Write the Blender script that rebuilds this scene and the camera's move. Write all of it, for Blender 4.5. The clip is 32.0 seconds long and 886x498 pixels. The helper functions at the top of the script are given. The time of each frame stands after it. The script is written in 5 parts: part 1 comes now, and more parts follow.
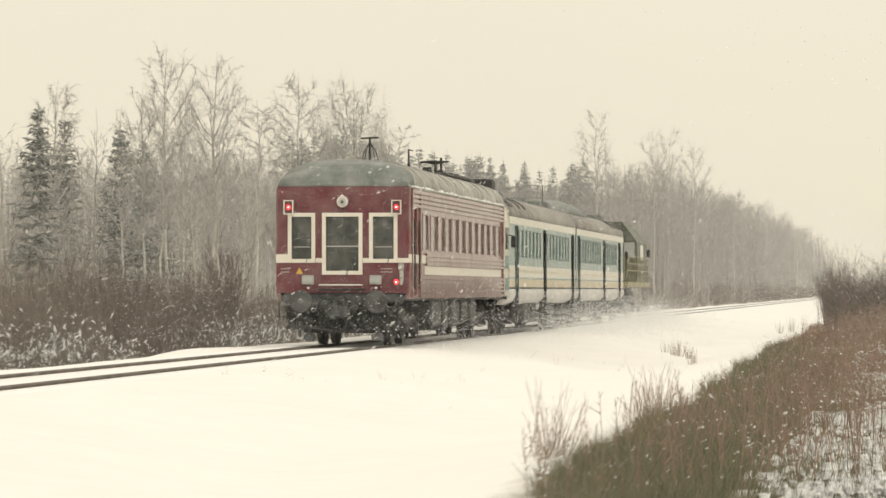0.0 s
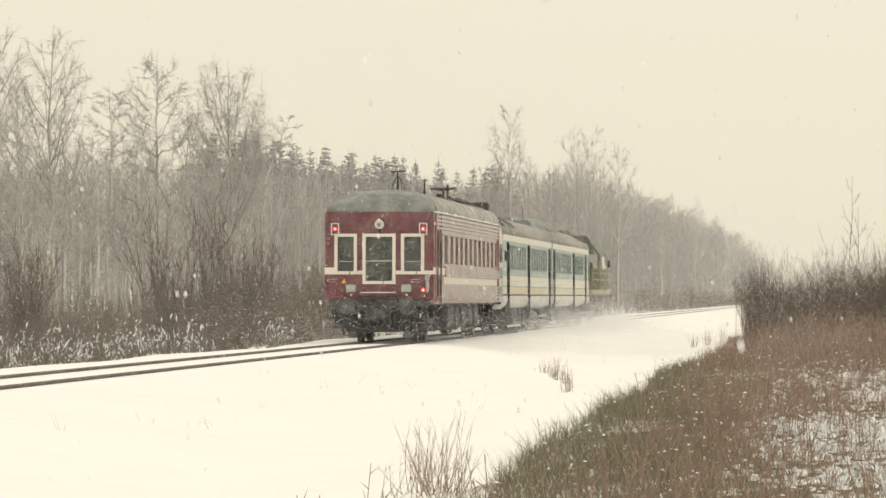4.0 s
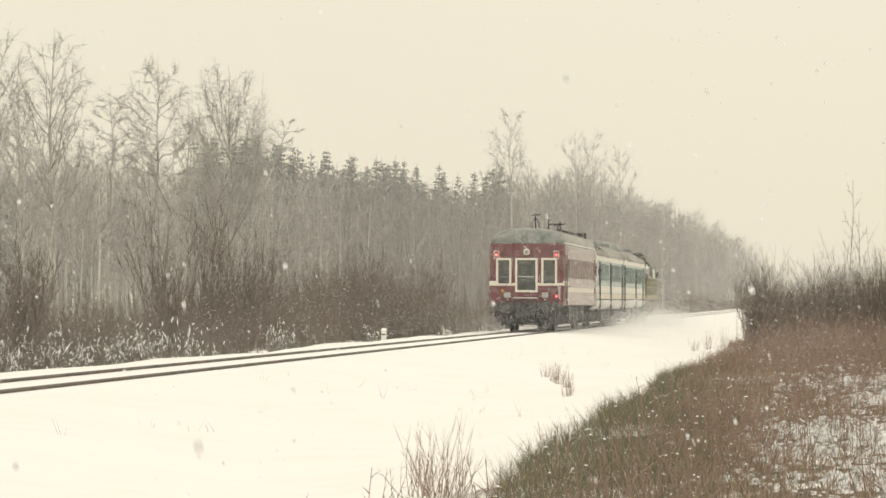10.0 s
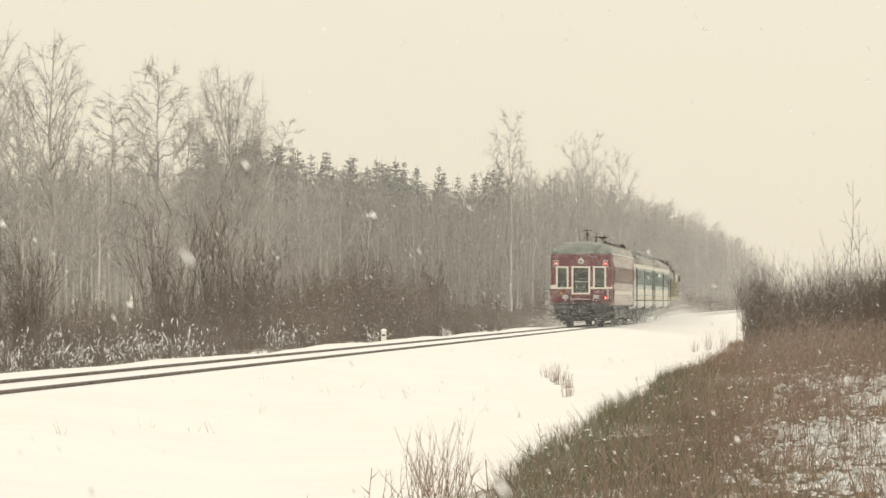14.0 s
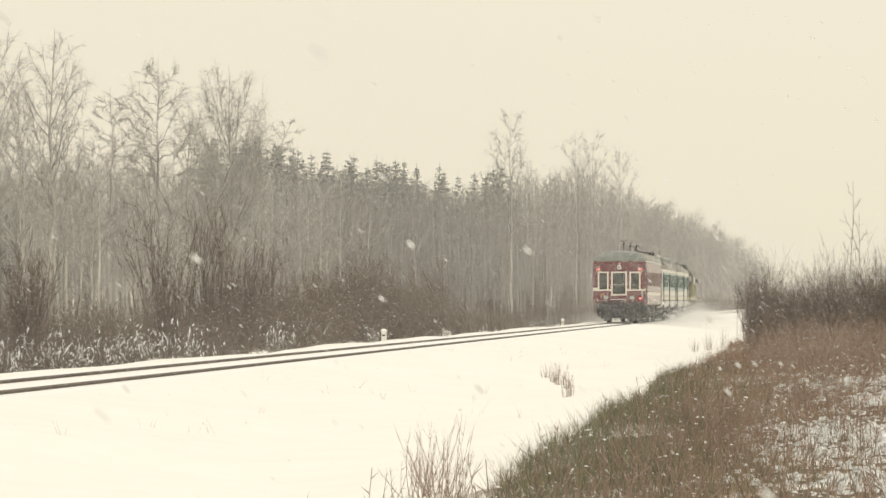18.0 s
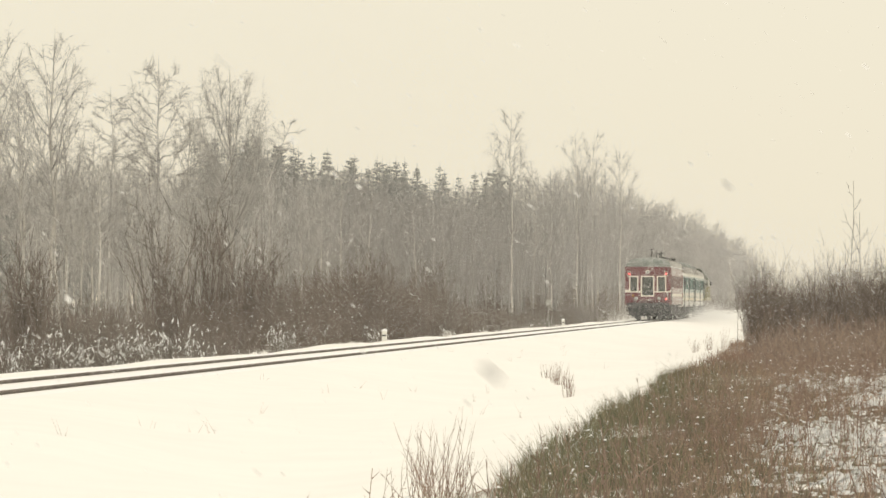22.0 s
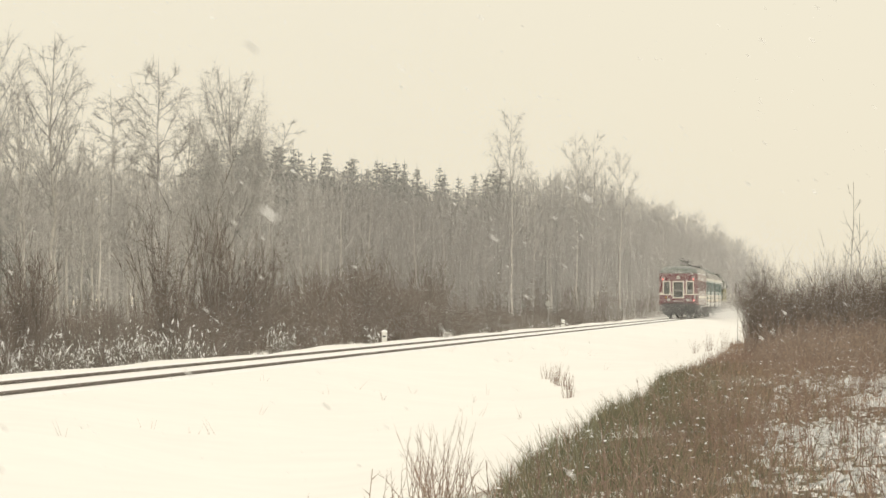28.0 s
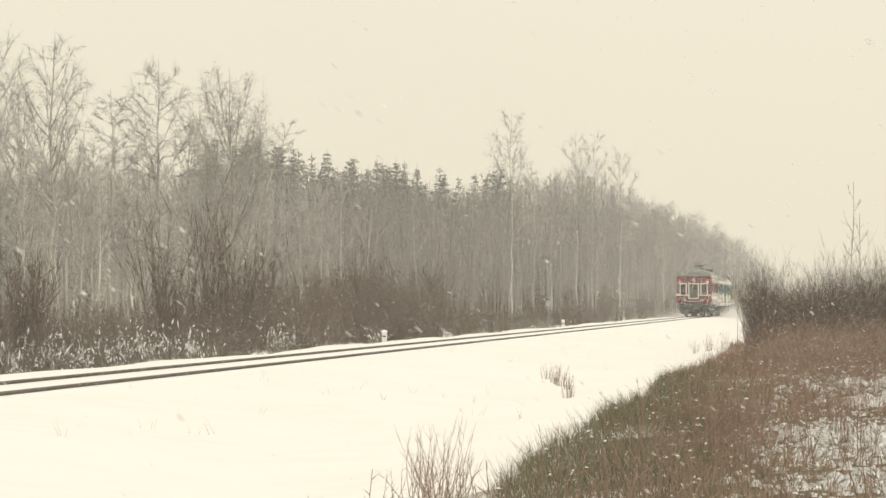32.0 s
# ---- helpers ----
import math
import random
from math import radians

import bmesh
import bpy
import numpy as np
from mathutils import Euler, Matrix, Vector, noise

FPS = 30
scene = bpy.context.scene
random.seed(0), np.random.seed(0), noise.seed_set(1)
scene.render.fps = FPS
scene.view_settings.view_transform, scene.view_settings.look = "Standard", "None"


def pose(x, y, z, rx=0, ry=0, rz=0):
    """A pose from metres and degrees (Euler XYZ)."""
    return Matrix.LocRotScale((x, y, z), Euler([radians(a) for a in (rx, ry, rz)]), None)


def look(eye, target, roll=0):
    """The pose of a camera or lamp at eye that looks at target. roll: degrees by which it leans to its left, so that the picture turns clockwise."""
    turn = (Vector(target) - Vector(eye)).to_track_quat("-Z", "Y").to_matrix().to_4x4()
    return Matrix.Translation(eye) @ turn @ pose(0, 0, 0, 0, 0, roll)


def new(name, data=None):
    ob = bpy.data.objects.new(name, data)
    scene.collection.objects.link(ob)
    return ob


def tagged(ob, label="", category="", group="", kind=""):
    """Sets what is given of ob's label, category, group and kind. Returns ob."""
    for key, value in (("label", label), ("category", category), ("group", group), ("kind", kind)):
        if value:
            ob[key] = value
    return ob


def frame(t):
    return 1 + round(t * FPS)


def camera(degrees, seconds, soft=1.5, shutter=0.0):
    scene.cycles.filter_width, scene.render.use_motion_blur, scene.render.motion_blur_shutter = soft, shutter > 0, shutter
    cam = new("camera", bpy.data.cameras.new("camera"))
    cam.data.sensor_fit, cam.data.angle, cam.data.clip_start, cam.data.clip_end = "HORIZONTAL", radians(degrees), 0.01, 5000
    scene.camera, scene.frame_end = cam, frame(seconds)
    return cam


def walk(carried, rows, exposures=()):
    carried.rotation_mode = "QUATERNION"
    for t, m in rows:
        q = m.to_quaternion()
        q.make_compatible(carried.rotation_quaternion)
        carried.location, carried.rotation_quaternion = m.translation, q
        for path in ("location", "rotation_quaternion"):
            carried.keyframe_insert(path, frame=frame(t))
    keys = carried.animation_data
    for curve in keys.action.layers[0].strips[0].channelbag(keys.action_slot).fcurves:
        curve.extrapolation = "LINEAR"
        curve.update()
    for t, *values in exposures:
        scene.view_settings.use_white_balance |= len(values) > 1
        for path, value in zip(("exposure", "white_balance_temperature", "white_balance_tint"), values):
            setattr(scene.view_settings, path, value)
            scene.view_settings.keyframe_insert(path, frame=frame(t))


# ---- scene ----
# Plan: rail heads at z = 0.06, the track runs along +Y at x = -12.97, the camera stands at x = 0 on the low bank.
LENS = 11.63
FOCAL = 784 / math.tan(radians(LENS / 2))
TRACK = -12.97
EYE_Z = 1.365
RAIL_TOP = 0.06

cam = camera(LENS, 32.0, soft=1.5, shutter=0.5)
# seconds, metres behind the last standpoint, and where the track's vanishing point stands
CAMERA_ROWS = [
    (0.0, 24.0, 1592, 514), (0.5, 14.8, 1611, 520), (1.0, 7.0, 1606, 524), (1.5, 3.5, 1583, 528), (2.0, 0.6, 1561, 527),
    (2.5, 0.0, 1523, 527), (3.0, 0.0, 1491, 527), (3.5, 0.0, 1475, 525), (5.5, 0.0, 1474, 530), (7.5, 0.0, 1476, 531),
    (10.5, 0.0, 1476, 533), (17.0, 0.0, 1476, 534), (20.0, 0.0, 1477, 534), (27.5, 0.0, 1477, 536), (32.0, 0.0, 1477, 536)]


def camera_pose(back, vx, vy):
    return pose(0, -back, EYE_Z, 90 + math.degrees(math.atan((vy - 441) / FOCAL)), 0, math.degrees(math.atan((vx - 784) / FOCAL)))


walk(cam, [(t, camera_pose(b, vx, vy)) for t, b, vx, vy in CAMERA_ROWS])

# ---------------------------------------------------------------- light: a snow-laden overcast sky
scene.view_settings.exposure = 0.0
world = bpy.data.worlds.new("overcast_sky")
scene.world = world
world.use_nodes = True
wn, wl = world.node_tree.nodes, world.node_tree.links
wn.clear()
w_out, w_bg = wn.new("ShaderNodeOutputWorld"), wn.new("ShaderNodeBackground")
w_sky, w_mix, w_ramp = wn.new("ShaderNodeTexSky"), wn.new("ShaderNodeMixRGB"), wn.new("ShaderNodeValToRGB")
w_co, w_sep = wn.new("ShaderNodeTexCoord"), wn.new("ShaderNodeSeparateXYZ")
w_sky.sky_type, w_sky.sun_disc = "NISHITA", False
w_sky.sun_elevation, w_sky.sun_rotation = radians(28), radians(60)
# clouds are brighter overhead than at the horizon
w_ramp.color_ramp.elements[0].position, w_ramp.color_ramp.elements[0].color = 0.0, (8.8, 8.05, 6.35, 1)
w_ramp.color_ramp.elements[1].position, w_ramp.color_ramp.elements[1].color = 0.9, (13.4, 12.45, 10.4, 1)
w_mix.inputs[0].default_value = 0.93
w_bg.inputs[1].default_value = 0.1
wl.new(w_co.outputs["Generated"], w_sep.inputs[0])
wl.new(w_sep.outputs[2], w_ramp.inputs[0])
wl.new(w_sky.outputs[0], w_mix.inputs[1])
wl.new(w_ramp.outputs[0], w_mix.inputs[2])
wl.new(w_mix.outputs[0], w_bg.inputs[0])
wl.new(w_bg.outputs[0], w_out.inputs[0])

sun = new("sun", bpy.data.lights.new("sun", "SUN"))
sun.data.energy, sun.data.angle, sun.data.color = 0.6, radians(30), (1.0, 0.96, 0.88)
sun.matrix_world = look((60, -40, 45), (0, 60, 0))


# ---------------------------------------------------------------- materials
def mat(name, base, other=None, rough=0.6, scale=6.0, metal=0.0, bump=0.0, bump_scale=40.0, island=0.0, random_ob=0.0,
        emit=None, emit_strength=0.0, coat=0.0, dust_or_light=0.0, dust_or_light_color=(0.75, 0.72, 0.66), dust_up=0.0):
    """A node material: two noises mix base and other; island and random_ob vary it piece by piece; the dust overlay
    lays snow on it, and on some things painted sheen, reflected sky or haze.
    """
    m = bpy.data.materials.new(name)
    m.use_nodes = True
    n, l = m.node_tree.nodes, m.node_tree.links
    b = n["Principled BSDF"]
    other = other or tuple(c * 0.7 for c in base)
    co = n.new("ShaderNodeTexCoord")
    n1, n2 = n.new("ShaderNodeTexNoise"), n.new("ShaderNodeTexNoise")
    n1.inputs["Scale"].default_value, n2.inputs["Scale"].default_value = scale, scale * 0.13
    n1.inputs["Detail"].default_value, n2.inputs["Detail"].default_value = 6, 3
    add = n.new("ShaderNodeMath")
    add.operation = "ADD"
    ramp = n.new("ShaderNodeMapRange")
    ramp.inputs["From Min"].default_value, ramp.inputs["From Max"].default_value = 0.72, 1.28
    mix = n.new("ShaderNodeMixRGB")
    mix.inputs[1].default_value, mix.inputs[2].default_value = (*base, 1), (*other, 1)
    for k in (n1, n2):
        l.new(co.outputs["Object"], k.inputs["Vector"])
    l.new(n1.outputs["Fac"], add.inputs[0])
    l.new(n2.outputs["Fac"], add.inputs[1])
    l.new(add.outputs[0], ramp.inputs["Value"])
    l.new(ramp.outputs[0], mix.inputs[0])
    color = mix.outputs[0]
    for amount, node, socket in ((island, "ShaderNodeNewGeometry", "Random Per Island"), (random_ob, "ShaderNodeObjectInfo", "Random")):
        if amount:
            r, hsv, mr = n.new(node), n.new("ShaderNodeHueSaturation"), n.new("ShaderNodeMapRange")
            mr.inputs["To Min"].default_value, mr.inputs["To Max"].default_value = 1 - amount, 1 + amount
            l.new(r.outputs[socket], mr.inputs["Value"])
            l.new(mr.outputs[0], hsv.inputs["Value"])
            l.new(color, hsv.inputs["Color"])
            color = hsv.outputs[0]
    if dust_or_light:
        dn, dr, dm = n.new("ShaderNodeTexNoise"), n.new("ShaderNodeMapRange"), n.new("ShaderNodeMixRGB")
        dn.inputs["Scale"].default_value, dn.inputs["Detail"].default_value = 2.3, 8
        dr.inputs["From Min"].default_value, dr.inputs["From Max"].default_value = 0.35, 0.75
        dr.inputs["To Max"].default_value = dust_or_light
        dm.inputs[2].default_value = (*dust_or_light_color, 1)
        l.new(co.outputs["Object"], dn.inputs["Vector"])
        l.new(dn.outputs["Fac"], dr.inputs["Value"])
        fac = dr.outputs[0]
        if dust_up:
            g, s, u, a = n.new("ShaderNodeNewGeometry"), n.new("ShaderNodeSeparateXYZ"), n.new("ShaderNodeMapRange"), n.new("ShaderNodeMath")
            u.inputs["From Min"].default_value, u.inputs["From Max"].default_value, u.inputs["To Max"].default_value = 0.1, 0.9, dust_up
            a.operation, a.use_clamp = "ADD", True
            l.new(g.outputs["Normal"], s.inputs[0])
            l.new(s.outputs[2], u.inputs["Value"])
            l.new(u.outputs[0], a.inputs[0])
            l.new(fac, a.inputs[1])
            fac = a.outputs[0]
        l.new(fac, dm.inputs[0])
        l.new(color, dm.inputs[1])
        color = dm.outputs[0]
    l.new(color, b.inputs["Base Color"])
    b.inputs["Roughness"].default_value, b.inputs["Metallic"].default_value = rough, metal
    b.inputs["Coat Weight"].default_value = coat
    if bump:
        bn, bp = n.new("ShaderNodeTexNoise"), n.new("ShaderNodeBump")
        bn.inputs["Scale"].default_value, bn.inputs["Detail"].default_value = bump_scale, 5
        bp.inputs["Strength"].default_value, bp.inputs["Distance"].default_value = bump, 0.02
        l.new(co.outputs["Object"], bn.inputs["Vector"])
        l.new(bn.outputs["Fac"], bp.inputs["Height"])
        l.new(bp.outputs[0], b.inputs["Normal"])
    if emit:
        b.inputs["Emission Color"].default_value, b.inputs["Emission Strength"].default_value = (*emit, 1), emit_strength
    return m


def ground_material():
    """Fresh snow, with bare litter in the thicket and in the grass of the bank."""
    m = mat("snow_ground", (0.885, 0.868, 0.84), (0.84, 0.825, 0.80), rough=0.75, scale=1.2, bump=0.25, bump_scale=3.0)
    n, l = m.node_tree.nodes, m.node_tree.links
    b = n["Principled BSDF"]
    snow = b.inputs["Base Color"].links[0].from_socket
    g, s = n.new("ShaderNodeNewGeometry"), n.new("ShaderNodeSeparateXYZ")
    l.new(g.outputs["Position"], s.inputs[0])
    edge, patch = n.new("ShaderNodeTexNoise"), n.new("ShaderNodeTexNoise")
    edge.inputs["Scale"].default_value, patch.inputs["Scale"].default_value, patch.inputs["Detail"].default_value = 0.35, 0.55, 6
    l.new(g.outputs["Position"], edge.inputs["Vector"])
    l.new(g.outputs["Position"], patch.inputs["Vector"])
    shift = n.new("ShaderNodeMath")
    shift.operation = "MULTIPLY_ADD"
    shift.inputs[1].default_value = 2.4
    l.new(edge.outputs["Fac"], shift.inputs[0])
    l.new(s.outputs[0], shift.inputs[2])
    bank, thick, both, bare = n.new("ShaderNodeMapRange"), n.new("ShaderNodeMapRange"), n.new("ShaderNodeMath"), n.new("ShaderNodeMath")
    bank.inputs["From Min"].default_value, bank.inputs["From Max"].default_value = -1.9, -0.9
    thick.inputs["From Min"].default_value, thick.inputs["From Max"].default_value = -19.0, -21.5
    l.new(shift.outputs[0], bank.inputs["Value"])
    l.new(shift.outputs[0], thick.inputs["Value"])
    both.operation, bare.operation = "MAXIMUM", "MULTIPLY"
    l.new(bank.outputs[0], both.inputs[0])
    l.new(thick.outputs[0], both.inputs[1])
    holes = n.new("ShaderNodeMapRange")
    holes.inputs["From Min"].default_value, holes.inputs["From Max"].default_value = 0.56, 0.46
    l.new(patch.outputs["Fac"], holes.inputs["Value"])
    l.new(both.outputs[0], bare.inputs[0])
    l.new(holes.outputs[0], bare.inputs[1])
    litter, mix = n.new("ShaderNodeMixRGB"), n.new("ShaderNodeMixRGB")
    litter.inputs[1].default_value, litter.inputs[2].default_value = (0.10, 0.075, 0.045, 1), (0.16, 0.12, 0.075, 1)
    l.new(patch.outputs["Fac"], litter.inputs[0])
    l.new(bare.outputs[0], mix.inputs[0])
    l.new(snow, mix.inputs[1])
    l.new(litter.outputs[0], mix.inputs[2])
    l.new(mix.outputs[0], b.inputs["Base Color"])
    return m


M_GROUND = ground_material()
M_SNOW = mat("fresh_snow", (0.9, 0.9, 0.89), (0.83, 0.84, 0.85), rough=0.7, scale=3, bump=0.2, bump_scale=12)
M_FLAKE = mat("snowflake", (0.85, 0.85, 0.84), (0.82, 0.82, 0.82), rough=0.8)
M_RAIL = mat("rail_steel", (0.055, 0.042, 0.034), (0.10, 0.07, 0.05), rough=0.6, metal=0.3, scale=9, dust_or_light=0.2)
M_RED = mat("maroon_paint", (0.125, 0.017, 0.027), (0.09, 0.013, 0.02), rough=0.42, scale=2.5, coat=0.1, dust_or_light=0.10)
# Paler than the end wall: snow dust, and sky sheen put into the colour.
M_REDSIDE = mat("maroon_ribbed_side_sheen", (0.175, 0.05, 0.048), (0.125, 0.036, 0.036), rough=0.32, scale=2.5, coat=0.4, dust_or_light=0.26, dust_up=0.6)
M_CREAM = mat("cream_paint", (0.68, 0.645, 0.57), (0.60, 0.56, 0.48), rough=0.45, scale=3, dust_or_light=0.1)
M_ROOF = mat("grey_green_roof", (0.155, 0.175, 0.165), (0.12, 0.14, 0.13), rough=0.65, scale=2, dust_or_light=0.22)
M_ROOFSIDE = mat("snow_dusted_roof", (0.25, 0.245, 0.22), (0.19, 0.19, 0.17), rough=0.5, scale=2, dust_or_light=0.65)
# Grey mixed into these blacks is partly snow dust, partly painted haze.
M_UNDER = mat("grimy_underframe", (0.036, 0.036, 0.035), (0.08, 0.078, 0.075), rough=0.75, scale=5, dust_or_light=0.2, dust_or_light_color=(0.38, 0.39, 0.39), bump=0.5, bump_scale=9)
M_GRIME = mat("oily_black_gear", (0.03, 0.032, 0.032), (0.085, 0.087, 0.085), rough=0.8, scale=7, dust_or_light=0.4, dust_or_light_color=(0.34, 0.35, 0.35), bump=0.6, bump_scale=14)
M_LENS = mat("frosted_lamp_glass", (0.42, 0.43, 0.41), (0.33, 0.34, 0.33), rough=0.25, scale=9, dust_or_light=0.3)
M_DMUROOF = mat("dull_brown_grey_roof", (0.215, 0.20, 0.18), (0.175, 0.165, 0.15), rough=0.6, scale=1.5, dust_or_light=0.35)
M_SKIRT = mat("snow_caked_skirt", (0.56, 0.55, 0.53), (0.44, 0.43, 0.42), rough=0.6, scale=2.5, dust_or_light=0.5)
M_BUFF = mat("buff_band_paint", (0.52, 0.45, 0.30), (0.43, 0.37, 0.24), rough=0.4, scale=2.5, dust_or_light=0.25)
M_BLACK = mat("black_fitting", (0.02, 0.02, 0.02), (0.035, 0.033, 0.03), rough=0.6, scale=8)
M_GLASS = mat("dark_window_glass", (0.03, 0.035, 0.032), (0.045, 0.05, 0.046), rough=0.12, scale=1.5, dust_or_light=0.12)
# Pale tones of both panes stand in for sky reflected at a grazing angle.
M_PANE = mat("reflection_painted_glass", (0.11, 0.088, 0.084), (0.18, 0.145, 0.138), rough=0.2, scale=2.0, dust_or_light=0.6, dust_or_light_color=(0.38, 0.32, 0.30))
M_TEALPANE = mat("reflection_painted_teal_glass", (0.14, 0.185, 0.18), (0.20, 0.245, 0.24), rough=0.2, scale=2.0, dust_or_light=0.6, dust_or_light_color=(0.40, 0.45, 0.43))
M_STEEL = mat("grey_box_paint", (0.36, 0.36, 0.33), (0.28, 0.28, 0.26), rough=0.5, scale=9, dust_or_light=0.2)
M_TAIL = mat("red_tail_light", (0.6, 0.02, 0.02), rough=0.3, emit=(1.0, 0.04, 0.04), emit_strength=3.2)
M_TAILCORE = mat("tail_light_core", (0.9, 0.3, 0.25), rough=0.3, emit=(1.0, 0.45, 0.38), emit_strength=5.0)
# Pale overlay also washes the teal the way haze and gloss would.
M_TEAL = mat("teal_paint", (0.075, 0.185, 0.17), (0.058, 0.15, 0.138), rough=0.35, scale=2.5, coat=0.25, dust_or_light=0.3)
M_DMUCREAM = mat("pale_cream_paint", (0.58, 0.56, 0.475), (0.47, 0.45, 0.37), rough=0.35, scale=2.5, coat=0.3, dust_or_light=0.2)
M_YELLOW = mat("loco_yellow_paint", (0.26, 0.22, 0.065), (0.20, 0.17, 0.05), rough=0.45, scale=3, dust_or_light=0.2)
M_LOCOGREEN = mat("loco_dark_green_paint", (0.055, 0.065, 0.04), (0.04, 0.05, 0.03), rough=0.5, scale=3, dust_or_light=0.15)
M_HAZARD = mat("warning_yellow", (0.6, 0.36, 0.04), (0.5, 0.3, 0.04), rough=0.5)
M_WHITE = mat("white_paint", (0.78, 0.77, 0.73), (0.66, 0.65, 0.6), rough=0.6, scale=9)
M_BIRCH = mat("birch_bark", (0.66, 0.635, 0.59), (0.40, 0.375, 0.34), rough=0.85, scale=3.5, random_ob=0.15)
# Pale twigs, wood and needles: snow dust, plus distance haze put into colour.
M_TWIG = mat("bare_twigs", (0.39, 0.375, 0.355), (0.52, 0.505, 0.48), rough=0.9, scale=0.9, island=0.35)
M_FAR_HAZED = mat("far_bare_wood_hazed", (0.31, 0.296, 0.281), (0.385, 0.372, 0.358), rough=0.9, scale=0.2, island=0.15)
M_SPRUCE = mat("spruce_needles", (0.28, 0.285, 0.27), (0.35, 0.356, 0.34), rough=0.9, scale=1.0, island=0.2, dust_or_light=0.35, dust_or_light_color=(0.5, 0.5, 0.48), dust_up=0.12)
M_SHRUB = mat("shrub_stems", (0.138, 0.115, 0.097), (0.255, 0.22, 0.19), rough=0.9, scale=0.25, island=0.4)
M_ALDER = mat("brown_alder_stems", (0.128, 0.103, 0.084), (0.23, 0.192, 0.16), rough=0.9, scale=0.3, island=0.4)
M_WILLOW = mat("dark_willow_stems", (0.085, 0.066, 0.053), (0.155, 0.123, 0.099), rough=0.9, scale=0.3, island=0.4)
M_FROST = mat("snow_laden_twigs", (0.28, 0.265, 0.24), (0.15, 0.13, 0.11), rough=0.9, scale=0.8, island=0.45)
M_GRASS = mat("dull_green_grass", (0.14, 0.145, 0.085), (0.205, 0.18, 0.115), rough=0.85, scale=0.5, island=0.6)
M_RUST = mat("rusty_shrub_stems", (0.20, 0.145, 0.112), (0.37, 0.285, 0.225), rough=0.9, scale=0.4, island=0.6)
M_STRAW = mat("dry_brown_weeds", (0.21, 0.125, 0.09), (0.36, 0.27, 0.195), rough=0.85, scale=0.4, island=0.6)
M_REDTWIG = mat("reddish_willow_stems", (0.24, 0.16, 0.125), (0.32, 0.24, 0.19), rough=0.8, scale=2, island=0.3)


# ---------------------------------------------------------------- mesh helpers
def soup(name, verts, tris, material, smooth=False):
    """A mesh from numpy arrays of points and triangles."""
    me = bpy.data.meshes.new(name)
    verts, tris = np.asarray(verts, np.float32), np.asarray(tris, np.int32)
    me.vertices.add(len(verts))
    me.vertices.foreach_set("co", verts.ravel())
    me.loops.add(len(tris) * 3)
    me.loops.foreach_set("vertex_index", tris.ravel())
    me.polygons.add(len(tris))
    me.polygons.foreach_set("loop_start", np.arange(0, len(tris) * 3, 3, dtype=np.int32))
    me.update(calc_edges=True)
    if smooth:
        me.polygons.foreach_set("use_smooth", np.ones(len(tris), bool))
    me.materials.append(material)
    return me


def cones(a, b, r0, r1=None):
    """Three-sided twigs from a to b: pointed ones (three triangles), or tapered from r0 to r1."""
    a, b = np.asarray(a, float), np.asarray(b, float)
    n = len(a)
    r0 = np.broadcast_to(r0, n).astype(float)
    d = b - a
    d /= np.linalg.norm(d, axis=1, keepdims=True) + 1e-9
    ref = np.where(np.abs(d[:, 2:3]) > 0.9, [[1.0, 0, 0]], [[0, 0, 1.0]])
    u = np.cross(d, ref)
    u /= np.linalg.norm(u, axis=1, keepdims=True) + 1e-9
    w = np.cross(d, u)
    ring = [u * math.cos(k) + w * math.sin(k) for k in (0, 2.094, 4.189)]
    base = np.arange(n)[:, None]
    if r1 is None:
        v = np.stack([a + ring[k] * r0[:, None] for k in range(3)] + [b], 1).reshape(-1, 3)
        f = np.stack([base * 4 + np.array([[k, (k + 1) % 3, 3]]) for k in range(3)], 1).reshape(-1, 3)
    else:
        r1 = np.broadcast_to(r1, n).astype(float)
        v = np.stack([a + ring[k] * r0[:, None] for k in range(3)] + [b + ring[k] * r1[:, None] for k in range(3)], 1).reshape(-1, 3)
        q = []
        for k in range(3):
            j = (k + 1) % 3
            q += [[k, j, 3 + j], [k, 3 + j, 3 + k]]
        f = np.stack([base * 6 + np.array([t]) for t in q], 1).reshape(-1, 3)
    return v, f


def merge(pairs):
    vs, fs, k = [], [], 0
    for v, f in pairs:
        vs.append(v)
        fs.append(f + k)
        k += len(v)
    return np.concatenate(vs), np.concatenate(fs)


def blobs(p, r, flat=1.0):
    """Small uneven lumps of snow at the points p."""
    p = np.asarray(p, float)
    n = len(p)
    r = np.broadcast_to(r, n).astype(float)[:, None]
    turn = np.random.rand(n) * 6.283
    c, d = np.cos(turn), np.sin(turn)
    long = 0.7 + 0.9 * np.random.rand(n)
    corners = [(1, 0, -0.15), (0.1, 0.8, -0.15), (-1, 0.1, -0.15), (0, -0.8, -0.15), (0.5, 0.45, 0.5), (-0.55, 0.4, 0.55), (-0.4, -0.5, 0.45), (0.5, -0.4, 0.6)]
    vs = []
    for x, y, z in corners:
        x, y = x * long, y / long
        vs.append(p + r * np.stack([x * c - y * d, x * d + y * c, np.full(n, z * flat)], 1) * (0.75 + 0.5 * np.random.rand(n, 1)))
    t = [[4, 5, 7], [5, 6, 7]]
    for k in range(4):
        m = (k + 1) % 4
        t += [[k, m, 4 + m], [k, 4 + m, 4 + k]]
    f = np.stack([np.arange(n)[:, None] * 8 + np.array([q]) for q in t], 1).reshape(-1, 3)
    return np.stack(vs, 1).reshape(-1, 3), f


